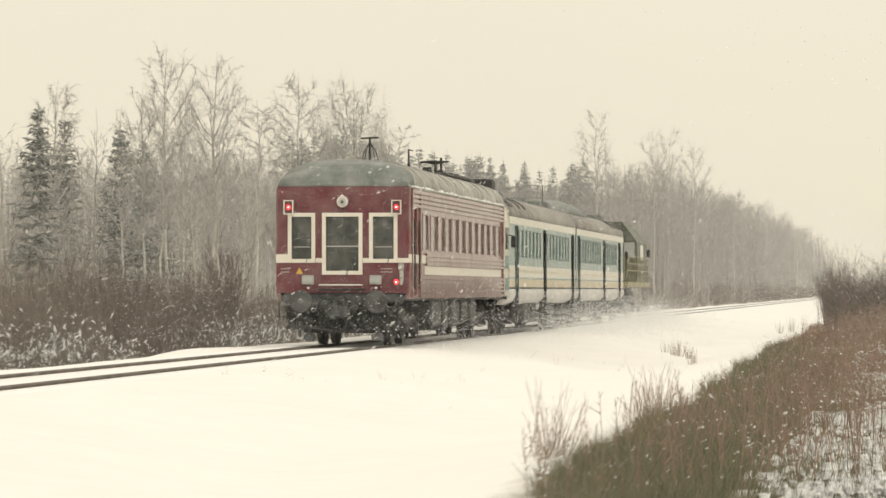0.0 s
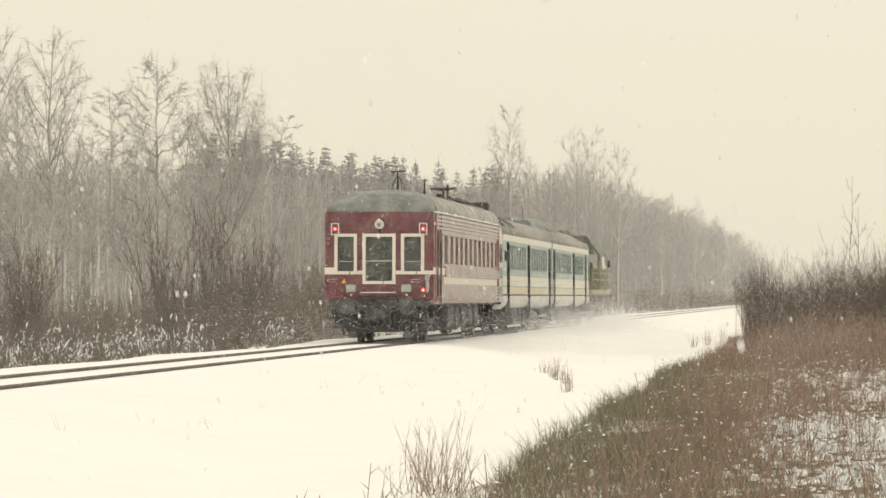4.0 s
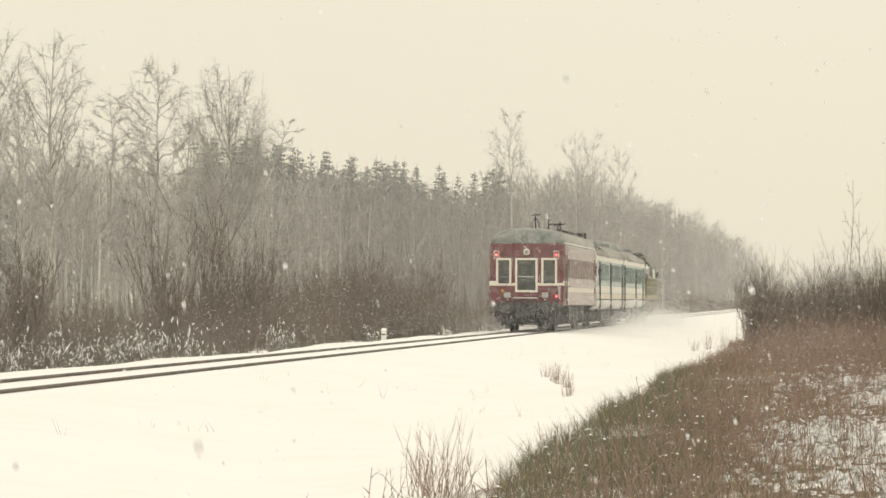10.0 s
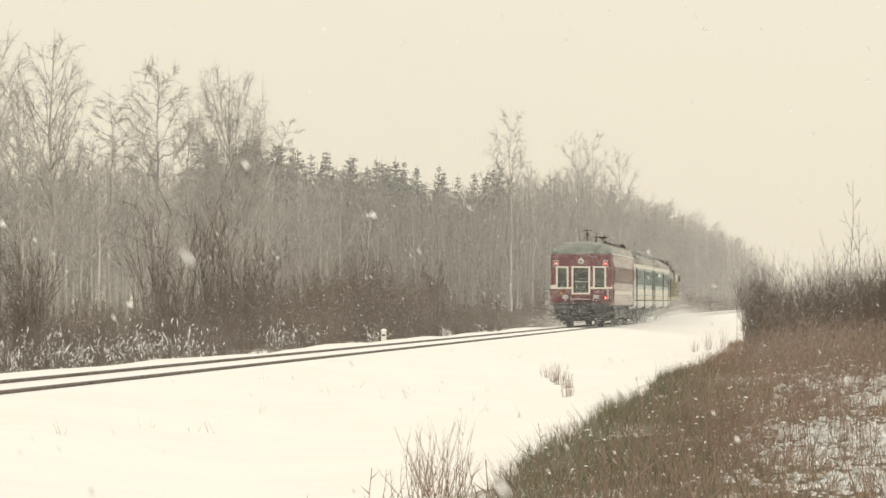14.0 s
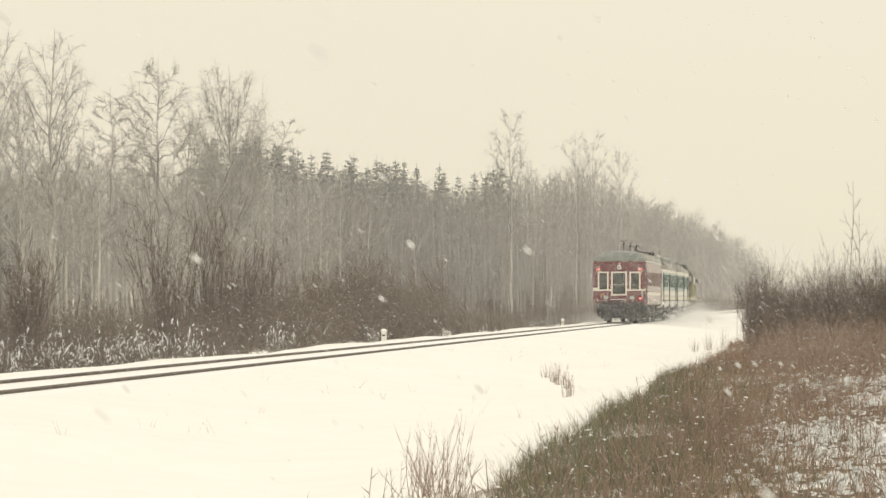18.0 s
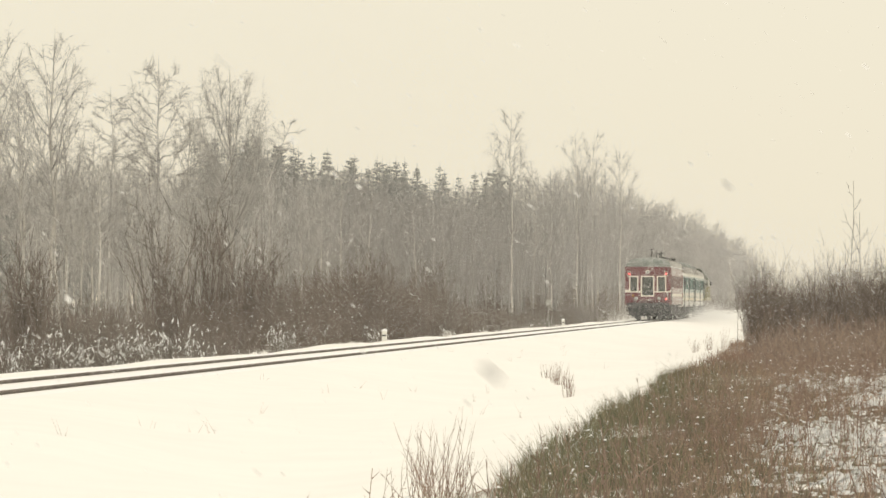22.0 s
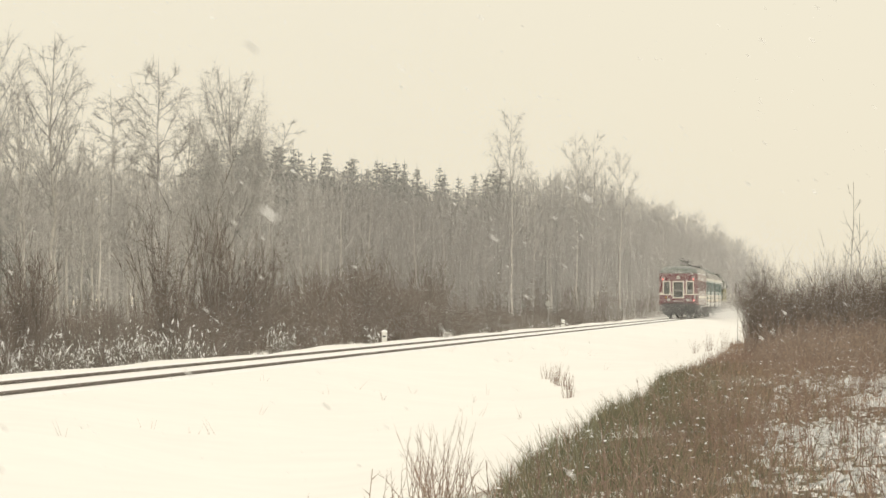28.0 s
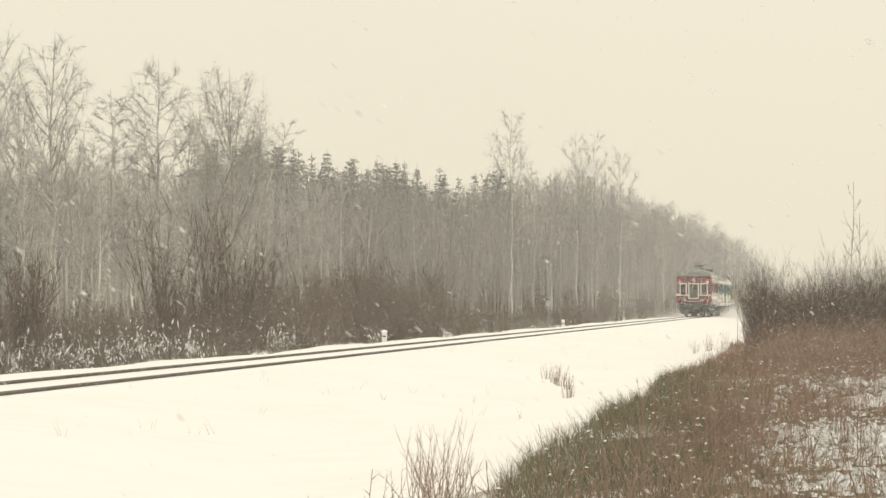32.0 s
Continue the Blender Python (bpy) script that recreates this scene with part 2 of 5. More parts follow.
def sleeves(a, b, r):
    """Snow lying along the upper side of twigs from a to b: flat spindles, thick in the middle."""
    a, b = np.asarray(a, float), np.asarray(b, float)
    mid = (a + b) / 2 + np.array([0, 0, 1.0]) * np.asarray(r)[:, None] * 0.4
    return merge([cones(mid, a, r), cones(mid, b, r)])


def flakes(p, r, fine=False):
    """Loose snowflakes, turned at random about the line of sight and tilted."""
    p = np.asarray(p, float)
    n = len(p)
    r = np.broadcast_to(r, n).astype(float)[:, None]
    a = np.random.rand(n)[:, None] * 6.28
    tilt = (np.random.rand(n)[:, None] - 0.5) * 1.2
    ux = np.concatenate([np.cos(a), np.zeros((n, 1)), np.sin(a)], 1)
    uz = np.concatenate([-np.sin(a), tilt, np.cos(a)], 1)
    if fine:
        v = np.stack([p + r * ux, p + r * (uz * 0.87 - ux * 0.5), p - r * (uz * 0.87 + ux * 0.5)], 1).reshape(-1, 3)
        return v, np.arange(n * 3).reshape(-1, 3)
    v = np.stack([p + r * (ux * math.cos(k) + uz * math.sin(k)) for k in np.arange(6) * math.pi / 3], 1).reshape(-1, 3)
    k = np.arange(n)[:, None] * 6
    f = np.stack([k + np.array([[0, j, j + 1]]) for j in range(1, 5)], 1).reshape(-1, 3)
    return v, f


def link(name, me, parent=None, label=""):
    ob = new(name, me)
    if parent:
        ob.parent = parent
    return tagged(ob, label)


def part(name, bm, material, parent, label="", smooth=False):
    """Links a bmesh as one mesh object under a thing or a part."""
    me = bpy.data.meshes.new(name)
    bm.to_mesh(me)
    bm.free()
    if smooth:
        me.polygons.foreach_set("use_smooth", np.ones(len(me.polygons), bool))
    me.materials.append(material)
    return link(name, me, parent, label)


def add_box(bm, x0, x1, y0, y1, z0, z1, bevel=0.0):
    m = Matrix.Translation(((x0 + x1) / 2, (y0 + y1) / 2, (z0 + z1) / 2)) @ Matrix.Diagonal((abs(x1 - x0), abs(y1 - y0), abs(z1 - z0), 1))
    made = bmesh.ops.create_cube(bm, size=1, matrix=m)
    if bevel:
        edges = list({e for v in made["verts"] for e in v.link_edges})
        bmesh.ops.bevel(bm, geom=edges, offset=bevel, segments=2, affect="EDGES")
    return bm


def box(x0, x1, y0, y1, z0, z1, bevel=0.0):
    return add_box(bmesh.new(), x0, x1, y0, y1, z0, z1, bevel)


def add_rod(bm, a, b, r0, r1=None, sides=10):
    a, b = Vector(a), Vector(b)
    d = b - a
    m = Matrix.Translation((a + b) / 2) @ d.to_track_quat("Z", "Y").to_matrix().to_4x4()
    bmesh.ops.create_cone(bm, cap_ends=True, segments=sides, radius1=r0, radius2=r0 if r1 is None else r1, depth=d.length, matrix=m)
    return bm


def rod(a, b, r0, r1=None, sides=10):
    return add_rod(bmesh.new(), a, b, r0, r1, sides)


def plate(us, vs, holes, at, w0, w1):
    """One board with openings: us and vs are its outer limits, holes (u, u, v, v), at(u, v, w) places a corner, w0 to w1 is its thickness."""
    cu = sorted({*us, *(h[k] for h in holes for k in (0, 1))})
    cv = sorted({*vs, *(h[k] for h in holes for k in (2, 3))})
    solid = {(i, j) for i in range(len(cu) - 1) for j in range(len(cv) - 1)
             if not any(a < (cu[i] + cu[i + 1]) / 2 < b and c < (cv[j] + cv[j + 1]) / 2 < d for a, b, c, d in holes)}
    bm, made = bmesh.new(), {}

    def vert(i, j, w):
        if (i, j, w) not in made:
            made[i, j, w] = bm.verts.new(at(cu[i], cv[j], w))
        return made[i, j, w]

    for i, j in solid:
        for w in (w0, w1):
            bm.faces.new([vert(i, j, w), vert(i + 1, j, w), vert(i + 1, j + 1, w), vert(i, j + 1, w)])
        for di, dj, p, q in ((-1, 0, (0, 0), (0, 1)), (1, 0, (1, 0), (1, 1)), (0, -1, (0, 0), (1, 0)), (0, 1, (0, 1), (1, 1))):
            if (i + di, j + dj) not in solid:
                bm.faces.new([vert(i + p[0], j + p[1], w0), vert(i + q[0], j + q[1], w0), vert(i + q[0], j + q[1], w1), vert(i + p[0], j + p[1], w1)])
    bmesh.ops.recalc_face_normals(bm, faces=bm.faces)
    return bm


def loft(sections, cap=True):
    """A skin over rings of equally many points."""
    bm = bmesh.new()
    rings = [[bm.verts.new(p) for p in s] for s in sections]
    n = len(rings[0])
    for a, b in zip(rings, rings[1:]):
        for k in range(n):
            bm.faces.new((a[k], a[(k + 1) % n], b[(k + 1) % n], b[k]))
    if cap:
        bm.faces.new(rings[0][::-1])
        bm.faces.new(rings[-1])
    bmesh.ops.recalc_face_normals(bm, faces=bm.faces)
    return bm


def thing(name, m, label, category, group=""):
    ob = new(name)
    ob.matrix_basis = m
    return tagged(ob, label, category, group)


# ---------------------------------------------------------------- the ground
GX = [-4000, -120, -34, -24, -19.5, -18.2, -16.6, -15.6, -11.0, -9.6, -7.0, -5.2, -3.6, -2.2, 2, 9, 40, 4000]
GZ = [-1.0, -0.8, -0.5, -0.5, -0.48, -0.42, -0.13, 0.0, 0.0, -0.13, -0.42, -0.45, -0.25, -0.08, 0.05, 0.22, 0.4, 1.0]


def ground_z(x, y):
    x, y = np.asarray(x, float), np.asarray(y, float)
    z = np.interp(x, GX, GZ)
    bed = np.clip(np.abs(x - TRACK) / 2.2 - 0.8, 0, 1)
    return z + bed * 0.06 * (np.sin(x * 0.9 + y * 0.21) + np.sin(y * 0.093 - x * 0.4) + 0.5 * np.sin(y * 0.47 + x * 1.7))


def ground():
    xs = np.concatenate([np.array([-4000, -1500, -600, -300, -180]), np.arange(-120, -34, 6), np.arange(-34, -20, 1.0),
                         np.arange(-20, 4, 0.3), np.arange(4, 40, 3.0), np.array([40, 70, 120, 250, 600, 1500, 4000])])
    ys = np.concatenate([np.array([-4000, -1000, -300, -100]), np.arange(-60, 10, 5), np.arange(10, 200, 1.0), np.arange(200, 420, 4.0),
                         np.arange(420, 1000, 20), np.array([1000, 1100, 1250, 1500, 2000, 3000, 4500])])
    X, Y = np.meshgrid(xs, ys)
    V = np.stack([X, Y, ground_z(X, Y)], -1).reshape(-1, 3)
    nx, ny = len(xs), len(ys)
    i = (np.arange(ny - 1)[:, None] * nx + np.arange(nx - 1)[None, :]).ravel()
    F = np.concatenate([np.stack([i, i + 1, i + nx + 1], 1), np.stack([i, i + nx + 1, i + nx], 1)])
    tagged(link("ground", soup("ground", V, F, M_GROUND, True)), "snow-covered ground with bare litter under scrub and grass", "ground", kind="structure")


def rails():
    """Two steel rails, standing a hand's width out of the snow."""
    profile = [(-0.07, -0.18), (0.07, -0.18), (0.07, -0.165), (0.012, -0.145), (0.012, -0.04), (0.036, -0.03), (0.036, -0.004), (0.03, 0),
               (-0.03, 0), (-0.036, -0.004), (-0.036, -0.03), (-0.012, -0.04), (-0.012, -0.145), (-0.07, -0.165)]
    for side in (-0.795, 0.795):
        bm = loft([[(TRACK + side + x, y, z + RAIL_TOP) for x, z in profile] for y in [-60, 3000]])
        ob = part("rail", bm, M_RAIL, None)
        tagged(ob, "rusty steel running rail half sunk in snow", "rail", "rails of the track", "structure")
    # ridges of blown snow that lean against the rails and lie between them
    rng = np.random.RandomState(5)
    ys = np.arange(20, 420, 0.8)
    for name, x0, x1, top in (("snow_ridge", -0.66, 0.66, 0.03), ("snow_ridge", -1.7, -0.88, 0.05), ("snow_ridge", 0.85, 1.5, 0.026)):
        ks = np.linspace(0, 1, 7)
        h = top * (0.7 + 0.6 * np.convolve(rng.rand(len(ys) + 8), np.ones(9) / 9, "valid"))
        Y, K = np.meshgrid(ys, ks, indexing="ij")
        Z = RAIL_TOP - 0.075 + np.sin(K * math.pi) ** 0.6 * h[:, None] * 1.2
        V = np.stack([TRACK + x0 + (x1 - x0) * K, Y, Z], -1).reshape(-1, 3)
        i = (np.arange(len(ys) - 1)[:, None] * 7 + np.arange(6)[None, :]).ravel()
        F = np.concatenate([np.stack([i, i + 1, i + 8], 1), np.stack([i, i + 8, i + 7], 1)])
        tagged(link(name, soup(name, V, F, M_SNOW, True)), "low ridge of drifted snow along the rails", "snow", kind="structure")


ground()
rails()


# ---------------------------------------------------------------- the train: each vehicle has its base at its rear end, at rail level
def wheelset(parent, y, radius=0.475):
    axle = part("wheelset", rod((-0.8, 0, 0), (0.8, 0, 0), 0.085), M_UNDER, parent)
    axle.matrix_basis = pose(0, y, radius + RAIL_TOP)
    for s in (-1, 1):
        bm = rod((s * 0.745, 0, 0), (s * 0.875, 0, 0), radius, radius * 0.995, 24)
        add_rod(bm, (s * 0.70, 0, 0), (s * 0.745, 0, 0), radius + 0.028, None, 24)
        add_rod(bm, (s * 0.875, 0, 0), (s * 0.91, 0, 0), 0.14, 0.1, 12)
        part("wheel", bm, M_UNDER, axle)
    return axle


def bogie(parent, y, base=2.4):
    """A bogie's frame, springs and axle boxes, and its two wheelsets."""
    bm = bmesh.new()
    for s in (-1, 1):
        add_box(bm, s * 0.98, s * 1.12, y - base / 2 - 0.45, y + base / 2 + 0.45, 0.55, 0.75, 0.03)
        add_box(bm, s * 0.96, s * 1.14, y - 0.5, y + 0.5, 0.38, 0.58, 0.04)
    add_box(bm, -1.1, 1.1, y - 0.25, y + 0.25, 0.5, 0.8, 0.04)
    for e in (-1, 1):
        add_box(bm, -1.05, 1.05, y + e * (base / 2 + 0.38), y + e * (base / 2 + 0.5), 0.5, 0.7, 0.02)
    part("bogie_frame", bm, M_UNDER, parent)
    for s in (-1, 1):
        for e in (-1, 1):
            bm = box(s * 0.99, s * 1.2, y + e * base / 2 - 0.16, y + e * base / 2 + 0.16, 0.33, 0.63, 0.04)
            add_rod(bm, (s * 1.2, y + e * base / 2, 0.475), (s * 1.25, y + e * base / 2, 0.475), 0.12, 0.1, 12)
            part("axle_box", bm, M_UNDER, parent)
            for k in (-0.33, 0.33):
                bm = bmesh.new()
                for c in range(6):
                    add_rod(bm, (s * 1.08, y + e * base / 2 + k, 0.40 + c * 0.045), (s * 1.08, y + e * base / 2 + k, 0.425 + c * 0.045), 0.09, 0.09, 10)
                part("spring", bm, M_UNDER, parent)
    return [wheelset(parent, y - base / 2), wheelset(parent, y + base / 2)]


def roof_section(half, eave, top, y, shrink=1.0, drop=0.0, n=18, flat=2.6):
    """Half of a flattened ellipse over the body, closed along the eaves."""
    pts = []
    for k in range(n + 1):
        a = math.pi * k / n
        c, s = math.cos(a), math.sin(a)
        pts.append((half * shrink * math.copysign(abs(c) ** (2 / flat), c), y, eave + (top - eave - drop) * abs(s) ** (2 / flat) * 1.0))
    return pts


def frame_ring(x0, x1, z0, z1, w, y0, y1):
    """A rectangular frame that stands between y0 and y1."""
    return plate((x0, x1), (z0, z1), [(x0 + w, x1 - w, z0 + w, z1 - w)], lambda u, v, t: (u, t, v), y0, y1)


def side_frame(y0, y1, z0, z1, w, x0, x1):
    """The same on a side wall."""
    return plate((y0, y1), (z0, z1), [(y0 + w, y1 - w, z0 + w, z1 - w)], lambda u, v, t: (t, u, v), x0, x1)


def side_opening_wall(x_in, x_out, y0, y1, z0, z1, openings):
    """A side wall between y0 and y1 with openings (y, y, z, z) cut right through."""
    return plate((y0, y1), (z0, z1), openings, lambda u, v, t: (t, u, v), x_in, x_out)


def coach():
    """The maroon observation coach at the train's tail."""
    L, H = 24.5, 1.55
    car = thing("passenger_coach", pose(0, 0, 0), "maroon ribbed passenger coach with cream band and lit red tail lamps", "train car", "vehicles of the train")
    # end wall with its three openings
    holes = [(-1.21, -0.73, 2.10, 3.09), (-0.40, 0.375, 1.82, 3.09), (0.70, 1.20, 2.10, 3.09)]
    wall = plate((-H, H), (1.3, 3.8), holes, lambda u, v, t: (u, t, v), 0.0, 0.09)
    part("end_wall", wall, M_RED, car, "maroon painted end wall")
    front = box(-H, H, L - 0.09, L, 1.2, 3.8)
    part("front_end_wall", front, M_RED, car)
    for x0, x1, z0, name in ((-1.30, -0.65, 2.01, "end_window"), (0.62, 1.29, 2.01, "end_window"), (-0.49, 0.465, 1.73, "gangway_door")):
        ring = part(name, frame_ring(x0, x1, z0, 3.18, 0.09, -0.035, 0.06), M_CREAM, car, "cream painted frame round dark glass")
        part("pane", box(x0 + 0.08, x1 - 0.08, 0.05, 0.065, z0 + 0.08, 3.10), M_GLASS, ring)
        part("wiper", rod(((x0 + x1) / 2 + 0.1, -0.05, z0 - 0.02), ((x0 + x1) / 2 + 0.16, -0.05, z0 + 0.16), 0.009, None, 6), M_BLACK, ring)
        if name == "gangway_door":
            part("cross_rail", box(x0 + 0.09, x1 - 0.09, 0.035, 0.049, 2.38, 2.41), M_STEEL, ring)
        else:
            part("cross_rail", box(x0 + 0.13, x1 - 0.13, 0.035, 0.049, 2.37, 2.39), M_STEEL, ring)
    for x0, x1 in ((-1.56, -0.64), (-0.64, -0.492), (0.468, 0.63), (0.63, 1.56)):
        z0, z1 = (2.01, 2.21) if abs(x0) > 0.635 and abs(x1) > 0.635 else (2.01, 2.12)
        if (x0, x1) == (-1.56, -0.64):
            x1 = -1.302
        if (x0, x1) == (0.63, 1.56):
            x0 = 1.292
        part("cream_band", box(x0, x1, -0.012, 0.0, z0, z1), M_CREAM, car, "cream painted band")
    for s in (-0.60, 0.575):
        part("door_post", box(s - 0.035, s + 0.035, -0.03, 0.0, 2.13, 3.22, 0.008), M_RED, car)
    # lamps
    for x, z in ((-1.275, 3.31), (1.27, 3.31), (1.27, 1.56)):
        bm = box(x - 0.085, x + 0.085, -0.10, 0.0, z - 0.13, z + 0.13, 0.02)
        lamp = part("tail_lamp", bm, M_RED, car, "lit red tail lamp")
        part("lens", rod((x, -0.105, z), (x, -0.125, z), 0.056, 0.048, 16), M_TAIL, lamp)
        part("bulb", rod((x, -0.126, z), (x, -0.135, z), 0.02, 0.016, 10), M_TAILCORE, lamp)
        if z > 2:
            bracket = frame_ring(x - 0.115, x + 0.115, z - 0.17, z + 0.17, 0.026, -0.13, -0.02)
            part("bracket", bracket, M_CREAM, lamp)
    bm = rod((0, 0.0, 3.44), (0, -0.12, 3.44), 0.14, 0.125, 20)
    lamp = part("end_lamp", bm, M_STEEL, car, "round unlit lamp in a pale housing")
    part("rim", add_rod(rod((0, -0.118, 3.44), (0, -0.135, 3.44), 0.132, 0.125, 24), (0, -0.13, 3.565), (0, -0.16, 3.55), 0.05, 0.04, 8), M_CREAM, lamp)
    part("lens", rod((0, -0.13, 3.43), (0, -0.15, 3.43), 0.105, 0.09, 20), M_LENS, lamp)
    part("reflector", rod((0, -0.151, 3.43), (0, -0.156, 3.43), 0.04, 0.03, 12), M_UNDER, lamp)
    part("bracket", rod((0, -0.05, 3.31), (0, -0.05, 3.20), 0.02, None, 8), M_BLACK, car)
    # buffer beam, buffers, coupler, steps
    beam = box(-1.42, 1.42, 0.06, 0.24, 1.08, 1.3, 0.02)
    part("buffer_beam", beam, M_GRIME, car)
    for x in (-0.93, 0.84):
        bm = rod((x, 0.0, 1.10), (x, -0.45, 1.10), 0.12, 0.1, 16)
        add_rod(bm, (x, -0.45, 1.10), (x, -0.51, 1.10), 0.27, 0.25, 24)
        part("plunger_boss", rod((x, -0.51, 1.10), (x, -0.525, 1.10), 0.07, 0.05, 12), M_GRIME, part("buffer", bm, M_UNDER, car, "round grimy buffer"))
    bm = box(-0.16, 0.16, -0.55, 0.1, 0.72, 1.02, 0.05)
    add_box(bm, -0.30, -0.02, -0.80, -0.45, 0.70, 1.06, 0.07)
    add_box(bm, 0.08, 0.24, -0.70, -0.45, 0.74, 1.02, 0.05)
    part("coupler", bm, M_GRIME, car)
    part("headstock", box(-1.25, 1.25, 0.3, 0.6, 0.66, 1.02, 0.05), M_GRIME, car)
    for x0, x1, z0, z1 in ((-1.38, -0.75, 0.62, 1.02), (0.62, 1.36, 0.58, 1.0), (-0.7, -0.35, 0.42, 0.78), (0.42, 0.66, 0.4, 0.85)):
        part("brake_gear", box(x0, x1, 0.2, 0.7, z0, z1, 0.07), M_GRIME, car)
    for x in (-1.12, -0.9, 1.0, 1.2):
        part("brake_hanger", rod((x, 0.3, 0.95), (x * 0.97, 0.5, 0.28), 0.05, 0.035, 8), M_GRIME, car)
    # cross-heads, brackets, valves and looped pipes hanging below the end
    for x, z, r in ((-0.42, 1.02, 0.13), (-0.05, 1.08, 0.16), (0.28, 0.98, 0.11), (0.42, 1.12, 0.1)):
        part("brake_valve", add_rod(rod((x, 0.1, z), (x, -0.2, z), r, r * 0.9, 14), (x, -0.2, z), (x, -0.26, z - 0.02), r * 0.55, r * 0.4, 10), M_UNDER, car)
    for x0, z0, x1, z1, r in ((-1.2, 0.86, -0.72, 0.62, 0.05), (-0.1, 0.82, 0.32, 0.5, 0.055), (0.5, 0.92, 0.95, 0.55, 0.045), (-0.75, 0.5, -0.25, 0.42, 0.04), (0.95, 0.9, 1.3, 0.7, 0.05)):
        part("brake_rod", rod((x0, -0.02, z0), (x1, 0.05, z1), r, r * 0.8, 8), M_UNDER, car)
    for x in (-0.8, 0.8):
        part("rail_guard", box(x - 0.06, x + 0.06, 0.1, 0.2, 0.2, 0.75, 0.03), M_GRIME, car)
        part("guard_foot", box(x - 0.14, x + 0.14, 0.08, 0.22, 0.18, 0.34, 0.03), M_GRIME, car)
    for x in (-1.22, -1.02, 1.02, 1.22):
        part("bracket_plate", box(x - 0.07, x + 0.07, 0.12, 0.35, 0.42, 0.98, 0.03), M_GRIME, car)
    for x, w, z in ((-0.66, 0.24, 1.16), (0.0, 0.3, 0.72), (0.62, 0.22, 0.74), (1.14, 0.3, 1.14)):
        loop = bmesh.new()
        pts = [(x - w / 2 + w * k / 8, -0.14 - 0.06 * math.sin(k * math.pi / 8), z - 0.30 * math.sin(k * math.pi / 8)) for k in range(9)]
        for a, b in zip(pts, pts[1:]):
            add_rod(loop, a, b, 0.026, None, 7)
        part("air_hose", loop, M_GRIME, car)
    part("brake_beam", rod((-1.0, 0.9, 0.42), (1.0, 0.9, 0.42), 0.07, None, 10), M_UNDER, car)
    for x in (-0.55, 0.35, 0.6):
        bm = bmesh.new()
        pts = [(x, -0.05, 0.95), (x + 0.05, -0.22, 0.62), (x + 0.12, -0.24, 0.5), (x + 0.2, -0.2, 0.62)]
        for a, b in zip(pts, pts[1:]):
            add_rod(bm, a, b, 0.028, None, 8)
        part("brake_hose", bm, M_BLACK, car)
    for x, z0, z1 in ((-1.25, 0.98, 0.55), (-0.2, 0.72, 0.35), (0.15, 0.7, 0.42), (1.05, 0.95, 0.5), (1.3, 1.0, 0.62)):
        chain = bmesh.new()
        for k in range(6):
            z = z0 + (z1 - z0) * k / 5
            add_rod(chain, (x + 0.02 * (k % 2), -0.08 - 0.03 * k, z), (x - 0.02 * (k % 2), -0.10 - 0.03 * k, z - 0.06), 0.022, None, 6)
        part("chain", chain, M_BLACK, car)
    for z, y in ((0.98, -0.06), (0.9, 0.02)):
        part("pipe", rod((-1.4, y, z), (1.4, y, z - 0.03), 0.03, None, 8), M_UNDER, car)
    rng = np.random.RandomState(9)
    p = np.stack([-1.3 + 2.6 * rng.rand(150), -0.16 + 0.3 * rng.rand(150), 0.36 + 0.9 * rng.rand(150)], 1)
    tagged(link("snow_crust", soup("snow_crust", *blobs(p, 0.008 + 0.03 * rng.rand(150) ** 2), M_SNOW), car, "crumbs of snow frozen to the running gear"), kind="stuff")
    for x in (-1.42, 1.42):
        part("tail_step", box(x - 0.12, x + 0.12, -0.05, 0.3, 0.72, 0.76), M_UNDER, car)
        part("step_hanger", box(x - 0.11, x - 0.07, 0.0, 0.06, 0.76, 1.1), M_UNDER, car)
    for x in (-0.82, 0.78):
        b = part("junction_box", box(x - 0.14, x + 0.14, -0.1, 0.0, 1.50, 1.72, 0.015), M_STEEL, car, "grey metal box")
        part("lid", box(x - 0.105, x + 0.105, -0.112, -0.1, 1.535, 1.685, 0.006), M_LENS, b)
        part("hinge", box(x - 0.012, x + 0.012, -0.118, -0.112, 1.535, 1.685), M_STEEL, b)
        part("marker", rod((x + 0.01, -0.06, 1.42), (x + 0.01, -0.09, 1.42), 0.035, 0.02, 10), M_WHITE, car)
    part("handrail", rod((-0.56, -0.08, 1.49), (0.47, -0.08, 1.49), 0.016, None, 8), M_WHITE, car, "white painted handrail")
    part("door_sill", box(-0.6, 0.55, -0.10, 0.0, 1.36, 1.40, 0.005), M_BLACK, car)
    part("socket_box", box(1.31, 1.45, -0.09, 0.0, 1.84, 2.0, 0.02), M_STEEL, car)
    hose = rod((1.38, -0.06, 1.82), (1.40, -0.1, 1.66), 0.05, None, 10)
    add_rod(hose, (1.40, -0.1, 1.66), (1.38, -0.08, 1.50), 0.055, 0.04, 10)
    part("cable", hose, M_STEEL, car)
    tri = bmesh.new()
    tri.faces.new([tri.verts.new(p) for p in ((-1.11, -0.004, 1.75), (-0.94, -0.004, 1.75), (-1.025, -0.004, 1.90))])
    part("warning_plate", tri, M_HAZARD, car, "yellow warning triangle")
    for x, n in ((-1.36, 3), (1.0, 4)):
        for row in range(2):
            for k in range(n):
                part("lettering", box(x - 0.11 + k * 0.075, x - 0.06 + k * 0.075, -0.006, 0.0, 1.78 + row * 0.075, 1.805 + row * 0.075), M_STEEL, car)
